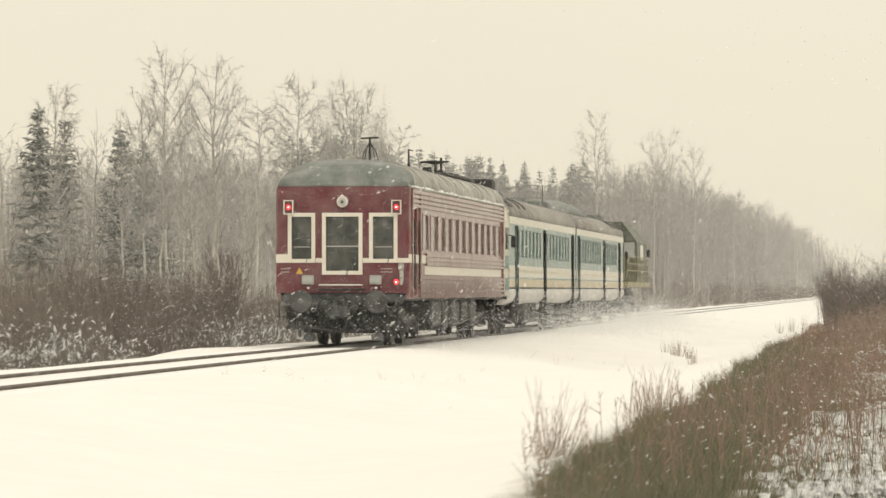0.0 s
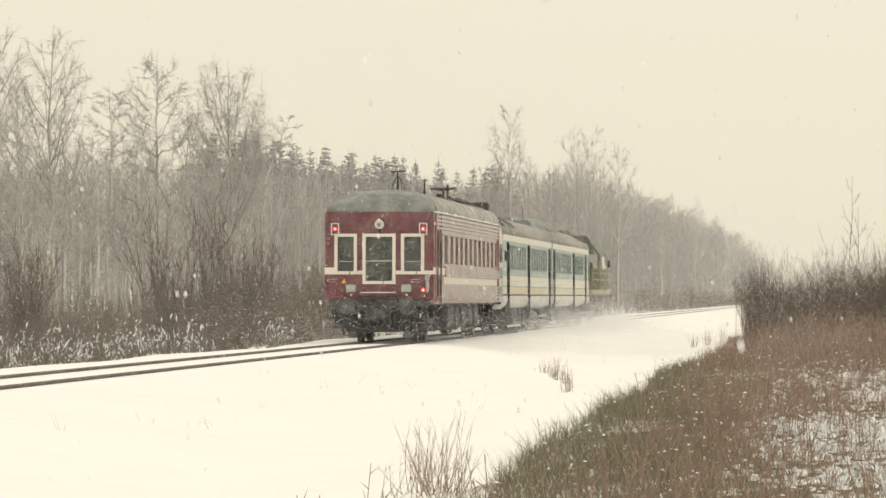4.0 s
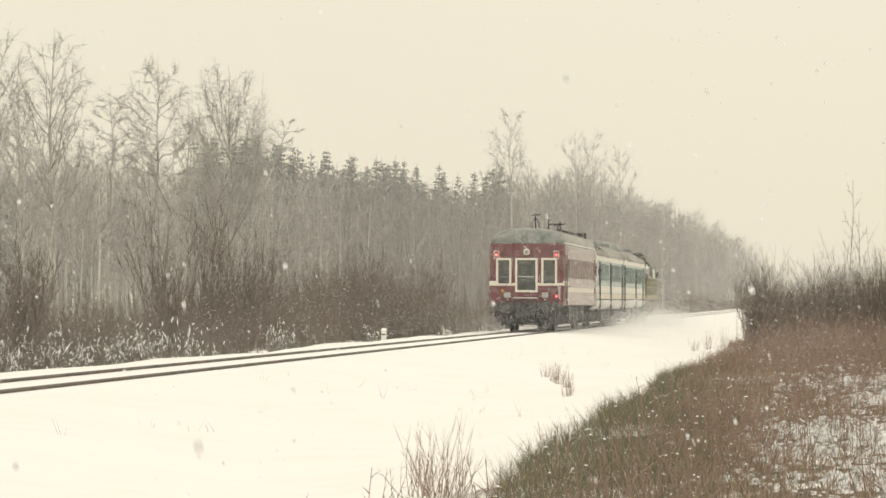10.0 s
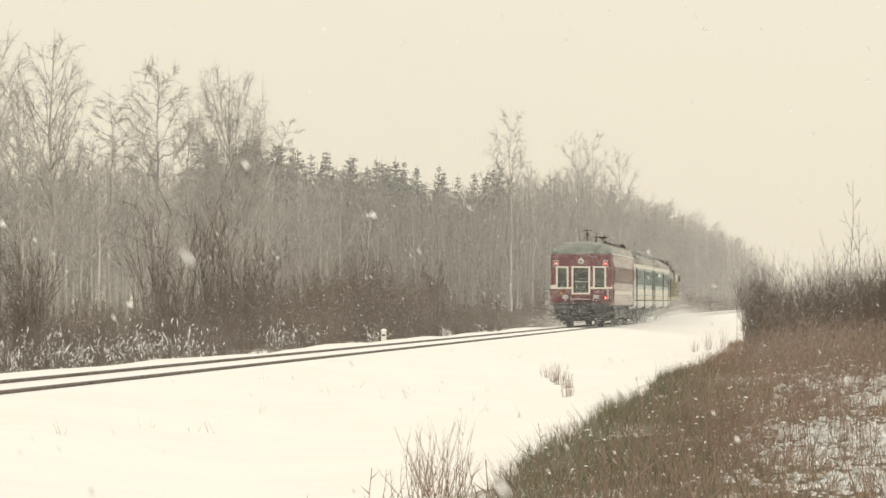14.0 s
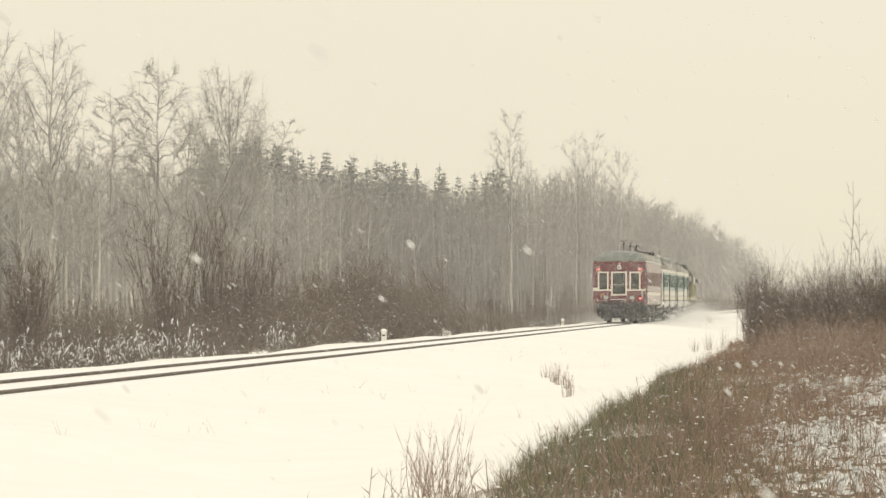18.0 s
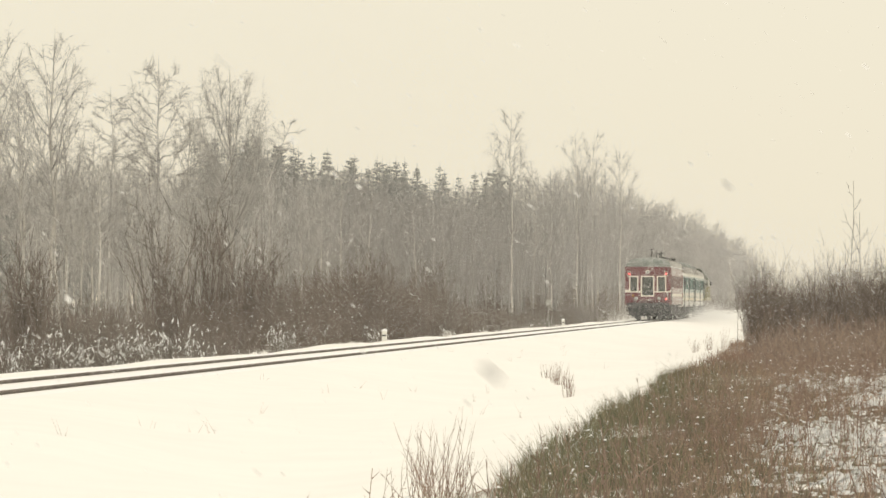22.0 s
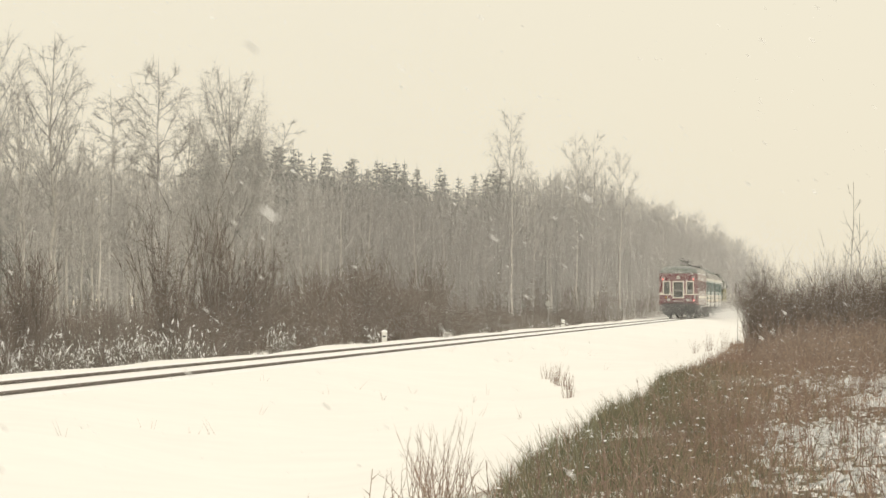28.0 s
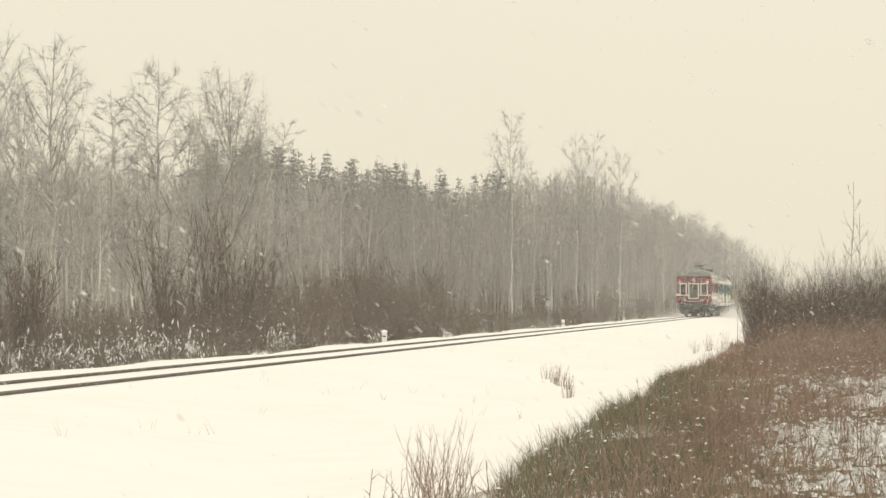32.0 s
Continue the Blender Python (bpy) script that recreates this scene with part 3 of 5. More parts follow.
    # side walls: windows and doors cut through, ribs above and below the window band
    win = [(4.75 + 1.72 * k, 4.75 + 1.72 * k + 1.12, 2.35, 3.18) for k in range(11)] + [(3.0, 3.95, 2.35, 3.18), (1.0, 1.75, 1.25, 3.3)]
    for s in (-1, 1):
        xi, xo = s * (H - 0.07), s * H
        part("side_wall", side_opening_wall(xi, xo, 0.09, L - 0.09, 1.17, 3.8, win), M_REDSIDE, car, "ribbed maroon side dusted with snow, sky sheen in its colour")
        for a, b, c, d in win[:12]:
            w = part("side_window", box(s * (H - 0.03), s * (H - 0.006), a, b, c, d), M_GLASS if a < 4 else M_PANE, car, "window in a black frame, reflected sky painted in where pale")
            fr = side_frame(a - 0.05, b + 0.05, c - 0.04, d + 0.04, 0.04, s * (H - 0.01), s * (H + 0.016))
            part("window_frame", fr, M_REDSIDE, w)
            # Black strip draws the dark line beside each window.
            part("dark_edge_strip", box(s * H, s * (H + 0.022), b + 0.052, b + 0.2, c, d), M_BLACK, w)
        door = part("side_door", box(s * (H - 0.09), s * (H - 0.05), 1.0, 1.75, 1.25, 3.3), M_RED, car)
        part("pane", box(s * (H - 0.05), s * (H - 0.04), 1.15, 1.6, 2.4, 3.1), M_GLASS, door)
        for y in (0.9, 1.85):
            part("handrail", rod((s * (H + 0.05), y, 1.4), (s * (H + 0.05), y, 3.0), 0.02, None, 8), M_BLACK, car)
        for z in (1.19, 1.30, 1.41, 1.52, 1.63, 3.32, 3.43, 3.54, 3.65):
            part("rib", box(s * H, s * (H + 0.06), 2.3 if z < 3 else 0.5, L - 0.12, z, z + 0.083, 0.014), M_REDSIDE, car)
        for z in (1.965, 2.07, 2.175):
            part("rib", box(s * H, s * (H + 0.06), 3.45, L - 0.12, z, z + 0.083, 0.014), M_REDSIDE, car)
        part("cream_band", box(s * H, s * (H + 0.014), 3.4, L - 0.9, 1.745, 1.945), M_CREAM, car, "cream painted band")
        part("cream_band", box(s * H, s * (H + 0.036), 0.0, 3.4, 2.01, 2.21), M_CREAM, car, "cream painted band")
        for y, w in ((0.38, 0.12), (23.9, 0.12), (2.15, 0.12)):
            part("door_pillar", box(s * H, s * (H + 0.062), y, y + w, 1.2, 3.76), M_REDSIDE, car)
        part("corner_post", box(s * H, s * (H + 0.03), 0.002, 0.16, 1.3, 3.76, 0.01), M_REDSIDE, car)
        part("gutter", box(s * (H - 0.03), s * (H + 0.06), 0.0, L, 3.77, 3.80, 0.01), M_ROOFSIDE, car, "grey rain gutter")
        for k in range(34):
            y0 = 0.2 + k * 0.71 + random.random() * 0.3
            part("snow_lip", box(s * (H + 0.0), s * (H + 0.055), y0, min(L, y0 + 0.25 + 0.55 * random.random()), 3.80, 3.82 + 0.05 * random.random(), 0.008), M_SNOW, car, "strip of snow in the gutter")
    part("floor_pan", box(-H + 0.07, H - 0.07, 0.09, L - 0.09, 1.12, 1.25), M_UNDER, car)
    # roof with a rounded hip over the end wall
    ys = [(0.0, 0.98, 0.42), (0.12, 0.985, 0.30), (0.35, 0.99, 0.16), (0.7, 0.995, 0.06), (1.2, 1.0, 0.0)]
    secs = [roof_section(H + 0.02, 3.8, 4.47, y - 0.02, sh, dr) for y, sh, dr in ys]
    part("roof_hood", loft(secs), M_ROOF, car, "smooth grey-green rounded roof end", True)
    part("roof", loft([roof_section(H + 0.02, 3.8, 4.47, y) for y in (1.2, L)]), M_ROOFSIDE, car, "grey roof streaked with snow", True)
    for y in np.arange(2.6, L - 0.5, 2.2):
        part("roof_seam", loft([roof_section(H + 0.035, 3.8, 4.49, yy) for yy in (y, y + 0.06)]), M_ROOFSIDE, car)
    # aerials and gear on the roof
    mast = part("aerial", rod((0.05, 4.8, 4.4), (0.05, 4.8, 5.1), 0.035, 0.022, 8), M_BLACK, car)
    part("arm", rod((-0.17, 4.8, 5.09), (0.27, 4.8, 5.11), 0.022, None, 8), M_BLACK, mast)
    for x in (-0.14, -0.08, 0.18, 0.26):
        bow = bmesh.new()
        pts = [(0.05 + (x - 0.05) * math.sin(k * math.pi / 8) ** 0.7, 4.8, 4.99 - 0.54 * k / 4) for k in range(5)]
        for p, q in zip(pts, pts[1:]):
            add_rod(bow, p, q, 0.009, None, 6)
        part("stay", bow, M_BLACK, mast)
    mast = part("aerial", rod((0.05, 13.3, 4.4), (0.05, 13.3, 5.1), 0.03, 0.022, 8), M_BLACK, car)
    part("hook", rod((0.05, 13.3, 5.09), (0.17, 13.3, 5.05), 0.015, None, 6), M_BLACK, mast)
    part("collar", rod((0.05, 13.3, 4.48), (0.05, 13.3, 4.7), 0.055, 0.045, 10), M_BLACK, mast)
    rack = part("roof_rack", rod((0.05, 20.0, 4.4), (0.05, 20.0, 5.0), 0.04, None, 8), M_BLACK, car)
    part("post", rod((0.12, 20.8, 4.4), (0.12, 20.8, 5.1), 0.035, None, 8), M_BLACK, rack)
    part("dish", loft([[(0.02 + w * math.cos(k * 0.7854), 20.2 + w * 0.5 * math.sin(k * 0.7854), z) for k in range(8)] for z, w in ((4.90, 0.14), (4.94, 0.28), (4.975, 0.42), (4.995, 0.38))]), M_BLACK, rack)
    part("arm", rod((-0.4, 20.2, 4.95), (0.05, 20.2, 4.97), 0.03, 0.02, 6), M_BLACK, rack)
    for y, r in ((13.2, 0.14), (16.5, 0.1), (19.0, 0.12), (20.5, 0.12), (22.5, 0.1)):
        part("roof_vent", rod((0.55, y, 4.38), (0.55, y, 4.62), r, r * 0.8, 12), M_BLACK, car)
    part("roof_walk", box(0.2, 0.75, 16.0, 24.2, 4.50, 4.56, 0.01), M_UNDER, car, "dark slatted roof walkway")
    for y in (16.5, 18.5, 20.5, 22.5, 24.0):
        part("walk_foot", box(0.3, 0.65, y - 0.03, y + 0.03, 4.38, 4.50), M_UNDER, car)
    # underframe gear
    for a, b, x0, z0 in ((6.2, 8.4, 0.5, 0.45), (8.9, 10.2, 0.7, 0.35), (11.0, 13.0, 0.55, 0.42), (13.6, 15.2, 0.8, 0.5), (16.0, 17.6, 0.6, 0.4)):
        for s in (-1, 1):
            part("equipment_box", box(s * x0, s * 1.42, a, b, z0, 1.12, 0.05), M_UNDER, car)
    part("air_tank", rod((0.75, 10.3, 0.72), (0.75, 10.95, 0.72), 0.24, None, 16), M_UNDER, car)
    wheels = bogie(car, 3.6) + bogie(car, L - 3.6)
    for s in (-1, 1):
        for k in range(3):
            part("step", box(s * 1.2, s * 1.5, 1.05, 1.7, 0.45 + 0.3 * k, 0.48 + 0.3 * k), M_UNDER, car)
    return car, wheels


def railcar(front):
    """One car of the two-car teal and cream diesel set; front: it is the leading one."""
    L, H = 26.6, 1.55
    car = thing("railcar", pose(0, 0, 0), "teal and cream diesel railcar with snowy curved skirts", "train car", "vehicles of the train")
    doors = (2.6, 13.0, 25.0) if not front else (1.2, 14.6, 23.8)
    win = []
    y = 3.9 if not front else 2.6
    while y < L - 2.0:
        if all(abs(y + 0.5 - d) > 1.3 for d in doors):
            win.append((y, y + 0.85, 2.35, 3.2))
        y += 1.32
    for s in (-1, 1):
        openings = win + [(d - 0.42, d + 0.42, 1.2, 3.3) for d in doors]
        part("side_wall", side_opening_wall(s * (H - 0.07), s * H, 0.3, L - 0.1, 1.2, 3.55, openings), M_TEAL, car, "teal painted side with cream bands")
        lows = [0.3] + [v for d in doors for v in (d - 0.42, d + 0.42)] + [L - 0.1]
        for a, b in zip(lows[::2], lows[1::2]):
            for z0, z1, m, lab in ((1.76, 2.10, M_DMUCREAM, "pale cream band"), (1.70, 1.76, M_TEAL, "thin teal stripe"), (1.46, 1.70, M_BUFF, "buff band"),
                                   (1.40, 1.46, M_UNDER, "dark line over the skirt"), (1.92, 1.96, M_BUFF, "thin buff stripe")):
                part("band", box(s * H, s * (H + (0.02 if z1 - z0 < 0.05 else 0.012)), a, b, z0, z1), m, car, lab)
            # curved skirt with settled snow
            sec = [(s * (H + 0.025), 1.40), (s * (H + 0.045), 1.27), (s * (H + 0.01), 1.12), (s * (H - 0.10), 1.0), (s * (H - 0.3), 0.93), (s * (H - 0.4), 0.95), (s * (H - 0.1), 1.38)]
            part("skirt", loft([[(x, yy, z) for x, z in sec] for yy in (a + 0.05, b - 0.05)]), M_SKIRT, car, "rounded skirt whitened by snow", True)
        part("band", box(s * H, s * (H + 0.014), 0.3, L - 0.1, 3.34, 3.55), M_DMUCREAM, car, "pale cream band")
        for a, b, c, d in win:
            w = part("side_window", box(s * (H - 0.03), s * (H - 0.006), a, b, c, d), M_TEALPANE, car)
            fr = side_frame(a - 0.04, b + 0.04, c - 0.03, d + 0.03, 0.05, s * (H - 0.01), s * (H + 0.015))
            part("window_frame", fr, M_TEAL, w)
            # Same black strip for the dark line at the window's edge.
            part("dark_edge_strip", box(s * H, s * (H + 0.022), b + 0.045, b + 0.15, c, d), M_BLACK, w)
        for d in doors:
            dr = part("door", box(s * (H - 0.09), s * (H - 0.05), d - 0.42, d + 0.42, 0.9, 3.3), M_BLACK, car, "dark recessed door")
            part("step", box(s * (H - 0.3), s * (H + 0.08), d - 0.5, d + 0.5, 0.5, 0.56), M_UNDER, dr)
            part("grab_rail", rod((s * (H + 0.03), d + 0.47, 1.3), (s * (H + 0.03), d + 0.47, 3.2), 0.018, None, 8), M_BLACK, dr)
            part("door_edge", box(s * (H - 0.06), s * (H + 0.03), d + 0.42, d + 0.46, 1.2, 3.3), M_BLACK, dr)
            part("step_hanger", box(s * (H - 0.25), s * (H + 0.05), d + 0.40, d + 0.46, 0.5, 1.2), M_UNDER, dr)
    part("roof", loft([roof_section(H + 0.02, 3.55, 4.3, yy, flat=2.3) for yy in (0.3, L - 0.1)]), M_DMUROOF, car, "grey snow-dusted roof", True)
    part("floor_pan", box(-H + 0.07, H - 0.07, 0.3, L - 0.1, 1.1, 1.22), M_UNDER, car)
    # cab end, facing the coach or the locomotive
    cab_y, out = (L - 0.1, 0.55) if front else (0.3, -0.55)
    nose = ((0, 1.0, 4.3), (0.3, 0.99, 4.22), (0.7, 0.96, 4.0), (1.0, 0.88, 3.65))
    secs = []
    for o, sh, top in nose:
        yy = cab_y + out * o
        secs.append(roof_section(H * sh, 3.5 - 0.3 * o, top, yy, flat=2.4) + [(-H * sh, yy, 1.2), (H * sh, yy, 1.2)])
    part("cab_front", loft(secs), M_DMUCREAM, car, "rounded pale cream cab end", True)
    for s in (-1, 1):
        for z0, z1, m in ((2.0, 2.38, M_TEAL), (1.36, 1.72, M_TEAL), (2.55, 3.2, M_GLASS)):
            strip = []
            for o, sh, top in nose[:3]:
                yy, xx = cab_y + out * (o + 0.02), H * sh
                strip.append([(s * (xx - 0.03), yy, z0), (s * (xx + 0.012), yy, z0), (s * (xx + 0.012), yy, z1), (s * (xx - 0.03), yy, z1)])
            part("band" if m is M_TEAL else "cab_side_window", loft(strip), m, car)
    end = cab_y + out * 1.02
    part("windscreen", box(-1.0, 1.0, min(end, end + out * 0.02), max(end, end + out * 0.02), 2.5, 3.2, 0.004), M_GLASS, car)
    for s in (-1, 1):
        mir = part("mirror", box(s * (H + 0.07), s * (H + 0.2), cab_y + out * 0.2 - 0.04, cab_y + out * 0.2 + 0.04, 2.62, 2.95, 0.02), M_BLACK, car)
        part("arm", rod((s * (H - 0.05), cab_y, 3.0), (s * (H + 0.15), cab_y + out * 0.2, 2.95), 0.02, None, 8), M_BLACK, mir)
    far = 0.3 if front else L - 0.1
    part("gangway", box(-1.35, 1.35, far - 0.33, far + 0.33, 0.9, 3.9, 0.06), M_BLACK, car, "black rubber gangway bellows")
    for y, w, h in ((3.0, 0.5, 0.25), (5.0, 0.4, 0.2), (L - 4.0, 0.9, 0.3), (L - 8.0, 0.5, 0.22), (L / 2, 0.6, 0.22)):
        part("roof_unit", box(0.1, 0.95, y - w, y + w, 4.12, 4.2 + h * 0.7, 0.06), M_ROOF, car)
    for y in (1.0, 1.9, 4.4, 6.3) if not front else (L - 6.4, L - 4.4, L - 2.6, L - 1.6):
        for s in (-1, 1):
            k0 = (2, 5) if s > 0 else (13, 16)
            long = 1.0 if y in (1.0, L - 1.6) else 0.42
            secs = []
            for yy in (y, y + long):
                outer = roof_section(H + 0.045, 3.55, 4.325, yy, flat=2.3)[k0[0]:k0[1] + 1]
                inner = roof_section(H - 0.02, 3.55, 4.26, yy, flat=2.3)[k0[0]:k0[1] + 1]
                secs.append(outer + inner[::-1])
            part("roof_grille", loft(secs), M_BLACK, car)
    if not front:
        part("horn_box", box(0.35, 0.95, 1.3, 2.3, 4.22, 4.66, 0.04), M_BLACK, car)
        part("horn_foot", box(0.5, 0.8, 1.6, 2.0, 4.08, 4.22), M_BLACK, car)
    if front:
        part("exhaust_hump", loft([roof_section(1.15, 4.08, 4.08 + h, y) for y, h in ((0.8, 0.1), (2.0, 0.42), (4.0, 0.58), (7.0, 0.56), (10.0, 0.34), (12.0, 0.1))]), M_ROOF, car, "", True)
        part("whip_aerial", rod((0.3, 0.8, 4.2), (0.3, 0.8, 5.1), 0.02, 0.012, 6), M_BLACK, car)
    for a, b in ((7.5, 10.0), (10.6, 12.0), (14.0, 16.5), (17.2, 19.0)):
        for s in (-1, 1):
            part("equipment_box", box(s * 0.5, s * 1.35, a, b, 0.35, 1.1, 0.05), M_UNDER, car)
    return car, bogie(car, 4.2) + bogie(car, L - 4.2)


def locomotive():
    """The yellow and dark green diesel engine that leads."""
    L = 16.9
    eng = thing("locomotive", pose(0, 0, 0), "yellow and dark green diesel locomotive with railed walkway", "locomotive", "vehicles of the train")
    part("platform", box(-1.66, 1.66, 0.0, L, 1.5, 1.72, 0.03), M_YELLOW, eng, "yellow footplate edge")
    part("fuel_tank", box(-1.2, 1.2, 6.2, 10.6, 0.45, 1.45, 0.1), M_UNDER, eng)
    sec = [(-0.95, 1.72), (-0.95, 3.7), (-0.7, 4.05), (0.7, 4.05), (0.95, 3.7), (0.95, 1.72)]
    part("hood", loft([[(x, y, z) for x, z in sec] for y in (1.0, 7.4)]), M_LOCOGREEN, eng, "tall dark green engine hood")
    top = [(-0.97, 3.45), (-0.97, 3.72), (-0.71, 4.07), (0.71, 4.07), (0.97, 3.72), (0.97, 3.45)]
    part("hood_top", loft([[(x, y, z) for x, z in top] for y in (0.9, 7.3)]), M_YELLOW, eng, "dull yellow hood top")
    for k in range(5):
        for s in (-1, 1):
            d = part("hood_door", box(s * 0.95, s * 0.975, 1.4 + k * 1.25, 2.5 + k * 1.25, 2.0, 3.5, 0.008), M_LOCOGREEN, eng)
            part("handle", rod((s * 0.99, 1.6 + k * 1.25, 2.6), (s * 0.99, 1.6 + k * 1.25, 2.8), 0.015, None, 6), M_BLACK, d)
    for y in (2.5, 4.2):
        part("exhaust", rod((0, y, 4.0), (0, y, 4.25), 0.25, 0.2, 14), M_BLACK, eng)
    part("roof_fan", rod((0, 6.2, 4.02), (0, 6.2, 4.16), 0.6, 0.55, 20), M_UNDER, eng)
    # the cab with its chamfered roof
    cabsec = [(-1.6, 1.72), (-1.6, 3.45), (-0.95, 4.35), (0.95, 4.35), (1.6, 3.45), (1.6, 1.72)]
    part("cab", loft([[(x, y, z) for x, z in cabsec] for y in (7.4, 14.6)]), M_LOCOGREEN, eng, "dark green cab with chamfered roof")
    for s in (-1, 1):
        # White paint stands for sky reflected in the side window.
        w = part("cab_window", box(s * 1.6, s * 1.615, 9.6, 11.6, 2.7, 3.35), M_WHITE, eng, "cab window painted white for reflected sky")
        part("frame", box(s * 1.6, s * 1.61, 9.5, 11.7, 2.6, 2.7), M_BLACK, w)
        # Its pale tone stands for sky seen through the glass.
        part("rear_window", box(s * 1.03, s * 1.48, 7.37, 7.395, 2.75, 3.45), M_LENS, eng, "rear cab window painted pale for sky seen through it")
        part("mirror", box(s * 1.62, s * 1.76, 14.2, 14.3, 2.85, 3.2, 0.03), M_BLACK, eng)
        for k in range(9):
            part("rail_post", rod((s * 1.64, 0.1 + k * 1.8, 1.7), (s * 1.64, 0.1 + k * 1.8, 2.8), 0.018, None, 8), M_YELLOW, eng)
        for z in (2.2, 2.5, 2.8):
            part("handrail", rod((s * 1.64, 0.1, z), (s * 1.64, 14.6, z), 0.018, None, 8), M_YELLOW, eng)
        part("rear_rail", rod((s * 1.66, 0.1, 2.8), (s * 0.5, 0.1, 2.8), 0.028, None, 8), M_YELLOW, eng)
        for k in range(5):
            part("rear_post", rod((s * (0.5 + k * 0.25), 0.08, 1.7), (s * (0.5 + k * 0.25), 0.08, 2.8), 0.018, None, 8), M_YELLOW, eng)
        part("step", box(s * 1.2, s * 1.5, 0.2, 0.7, 0.5, 1.45, 0.03), M_UNDER, eng)
    part("nose", box(-0.95, 0.95, 14.6, L - 0.6, 1.72, 3.3, 0.1), M_YELLOW, eng)
    part("buffer_beam", box(-1.4, 1.4, -0.1, 0.15, 0.9, 1.45, 0.03), M_YELLOW, eng)
    for x in (-0.88, 0.88):
        part("buffer", add_rod(rod((x, 0, 1.1), (x, -0.45, 1.1), 0.11), (x, -0.45, 1.1), (x, -0.5, 1.1), 0.24, None, 20), M_UNDER, eng)
    return eng, bogie(eng, 3.2) + bogie(eng, L - 3.2)


COACH, COACH_WHEELS = coach()
REAR_CAR, REAR_WHEELS = railcar(False)
FRONT_CAR, FRONT_WHEELS = railcar(True)
ENGINE, ENGINE_WHEELS = locomotive()
OFFSETS = ((COACH, 0.0), (REAR_CAR, 26.0), (FRONT_CAR, 52.8), (ENGINE, 80.9))


# ---------------------------------------------------------------- trees
def branch_dirs(rng, n, up, spread):
    a = rng.rand(n) * 2 * math.pi
    e = up + (rng.rand(n) - 0.5) * spread
    return np.stack([np.cos(a) * np.cos(e), np.sin(a) * np.cos(e), np.sin(e)], 1)


def norm(v):
    return v / (np.linalg.norm(v, axis=1, keepdims=True) + 1e-9)


def bare_tree(seed, h, width=0.22, low=0.38, limbs=30, steep=1.15, droop=0.5, sprays=8, twigs=8, thick=0.0055, lean=0.02, girth=0.0085, crook=0.06, full=0.42):
    """A leafless tree: a tapered, slightly crooked trunk, limbs that sweep out and up to the crown's rounded outline, sprays along
    them and a lace of hanging fine twigs. full: where the crown is widest, as a share of its height."""
    rng = np.random.RandomState(seed)
    n = 12
    zs = np.linspace(0, 1, n + 1)
    bend = np.cumsum(rng.randn(n + 1, 2) * 0.01, 0) * h * 0.5 + zs[:, None] * rng.randn(2) * lean * h
    spine = np.concatenate([bend - bend[0], zs[:, None] * h], 1)
    spine[0, 2] = -0.4
    rad = girth * h * (1 - zs) ** 0.85 + 0.006
    trunk = cones(spine[:-1], spine[1:], rad[:-1], rad[1:])

    def on_trunk(u):
        return np.stack([np.interp(u, zs, spine[:, k]) for k in range(3)], 1)

    # the limbs' tips lie near the crown's outline, and each limb leaves the trunk lower down
    v = 0.97 * ((np.arange(limbs) + rng.rand(limbs)) / limbs) ** 0.92
    out = np.where(v < full, np.sin(v / full * 1.25 + 0.32), np.cos((v - full) / (1 - full) * 1.22)) * width * h * (0.62 + 0.5 * rng.rand(limbs))
    tip_u = low + (1 - low) * v
    ang = np.arange(limbs) * 2.4 + rng.rand(limbs) * 0.9
    side = np.stack([np.cos(ang), np.sin(ang), np.zeros(limbs)], 1)
    start_u = np.clip(tip_u - out * steep * (0.8 + 0.4 * rng.rand(limbs)) / h, low * 0.9 + 0.08 * rng.rand(limbs), 0.97)
    a, tip = on_trunk(start_u), on_trunk(tip_u) + side * out[:, None]
    tip[:, 2] = np.minimum(tip[:, 2], h * (1.01 - 0.05 * rng.rand(limbs)))
    rise = (tip - a)[:, 2]
    knee = a + side * out[:, None] * 0.55
    knee[:, 2] += rise * 0.38
    knee += rng.randn(limbs, 3) * crook * out[:, None]
    size = np.linalg.norm(tip - a, axis=1)
    r = np.minimum(np.interp(start_u, zs, rad) * 0.45, size * 0.011) + 0.004
    seg = 6
    pts = []
    for k in range(seg + 1):
        t = k / seg
        q = a * (1 - t) ** 2 + knee * 2 * t * (1 - t) + tip * t * t
        pts.append(q + (rng.randn(limbs, 3) * crook * 0.35 * out[:, None] if 0 < k < seg else 0))
    pairs = [cones(pts[k], pts[k + 1], r * (1 - k / seg * 0.85), r * (1 - (k + 1) / seg * 0.85) + 0.0015) for k in range(seg)]
    # sprays along the outer part of each limb, and round the leader
    t = 0.3 + 0.7 * rng.rand(limbs * sprays) ** 0.8
    which = rng.choice(limbs, limbs * sprays, p=size / size.sum())
    at = np.stack(pts)
    k = np.minimum((t * seg).astype(int), seg - 1)
    f = (t * seg - k)[:, None]
    s = at[k, which] * (1 - f) + at[k + 1, which] * f
    d = norm(at[k + 1, which] - at[k, which])
    ln = (0.3 - 0.08 * t) * size[which] * (0.45 + 0.8 * rng.rand(len(t))) + 0.02 * h
    top_u = 0.5 + 0.44 * rng.rand(limbs // 2)
    s = np.concatenate([s, on_trunk(top_u)])
    d = np.concatenate([d, branch_dirs(rng, limbs // 2, 0.85, 0.5)])
    ln = np.concatenate([ln, h * (0.17 * (1 - top_u) + 0.03)])
    d1 = norm(d + rng.randn(len(s), 3) * 0.42 + np.array([0, 0, 0.1]))
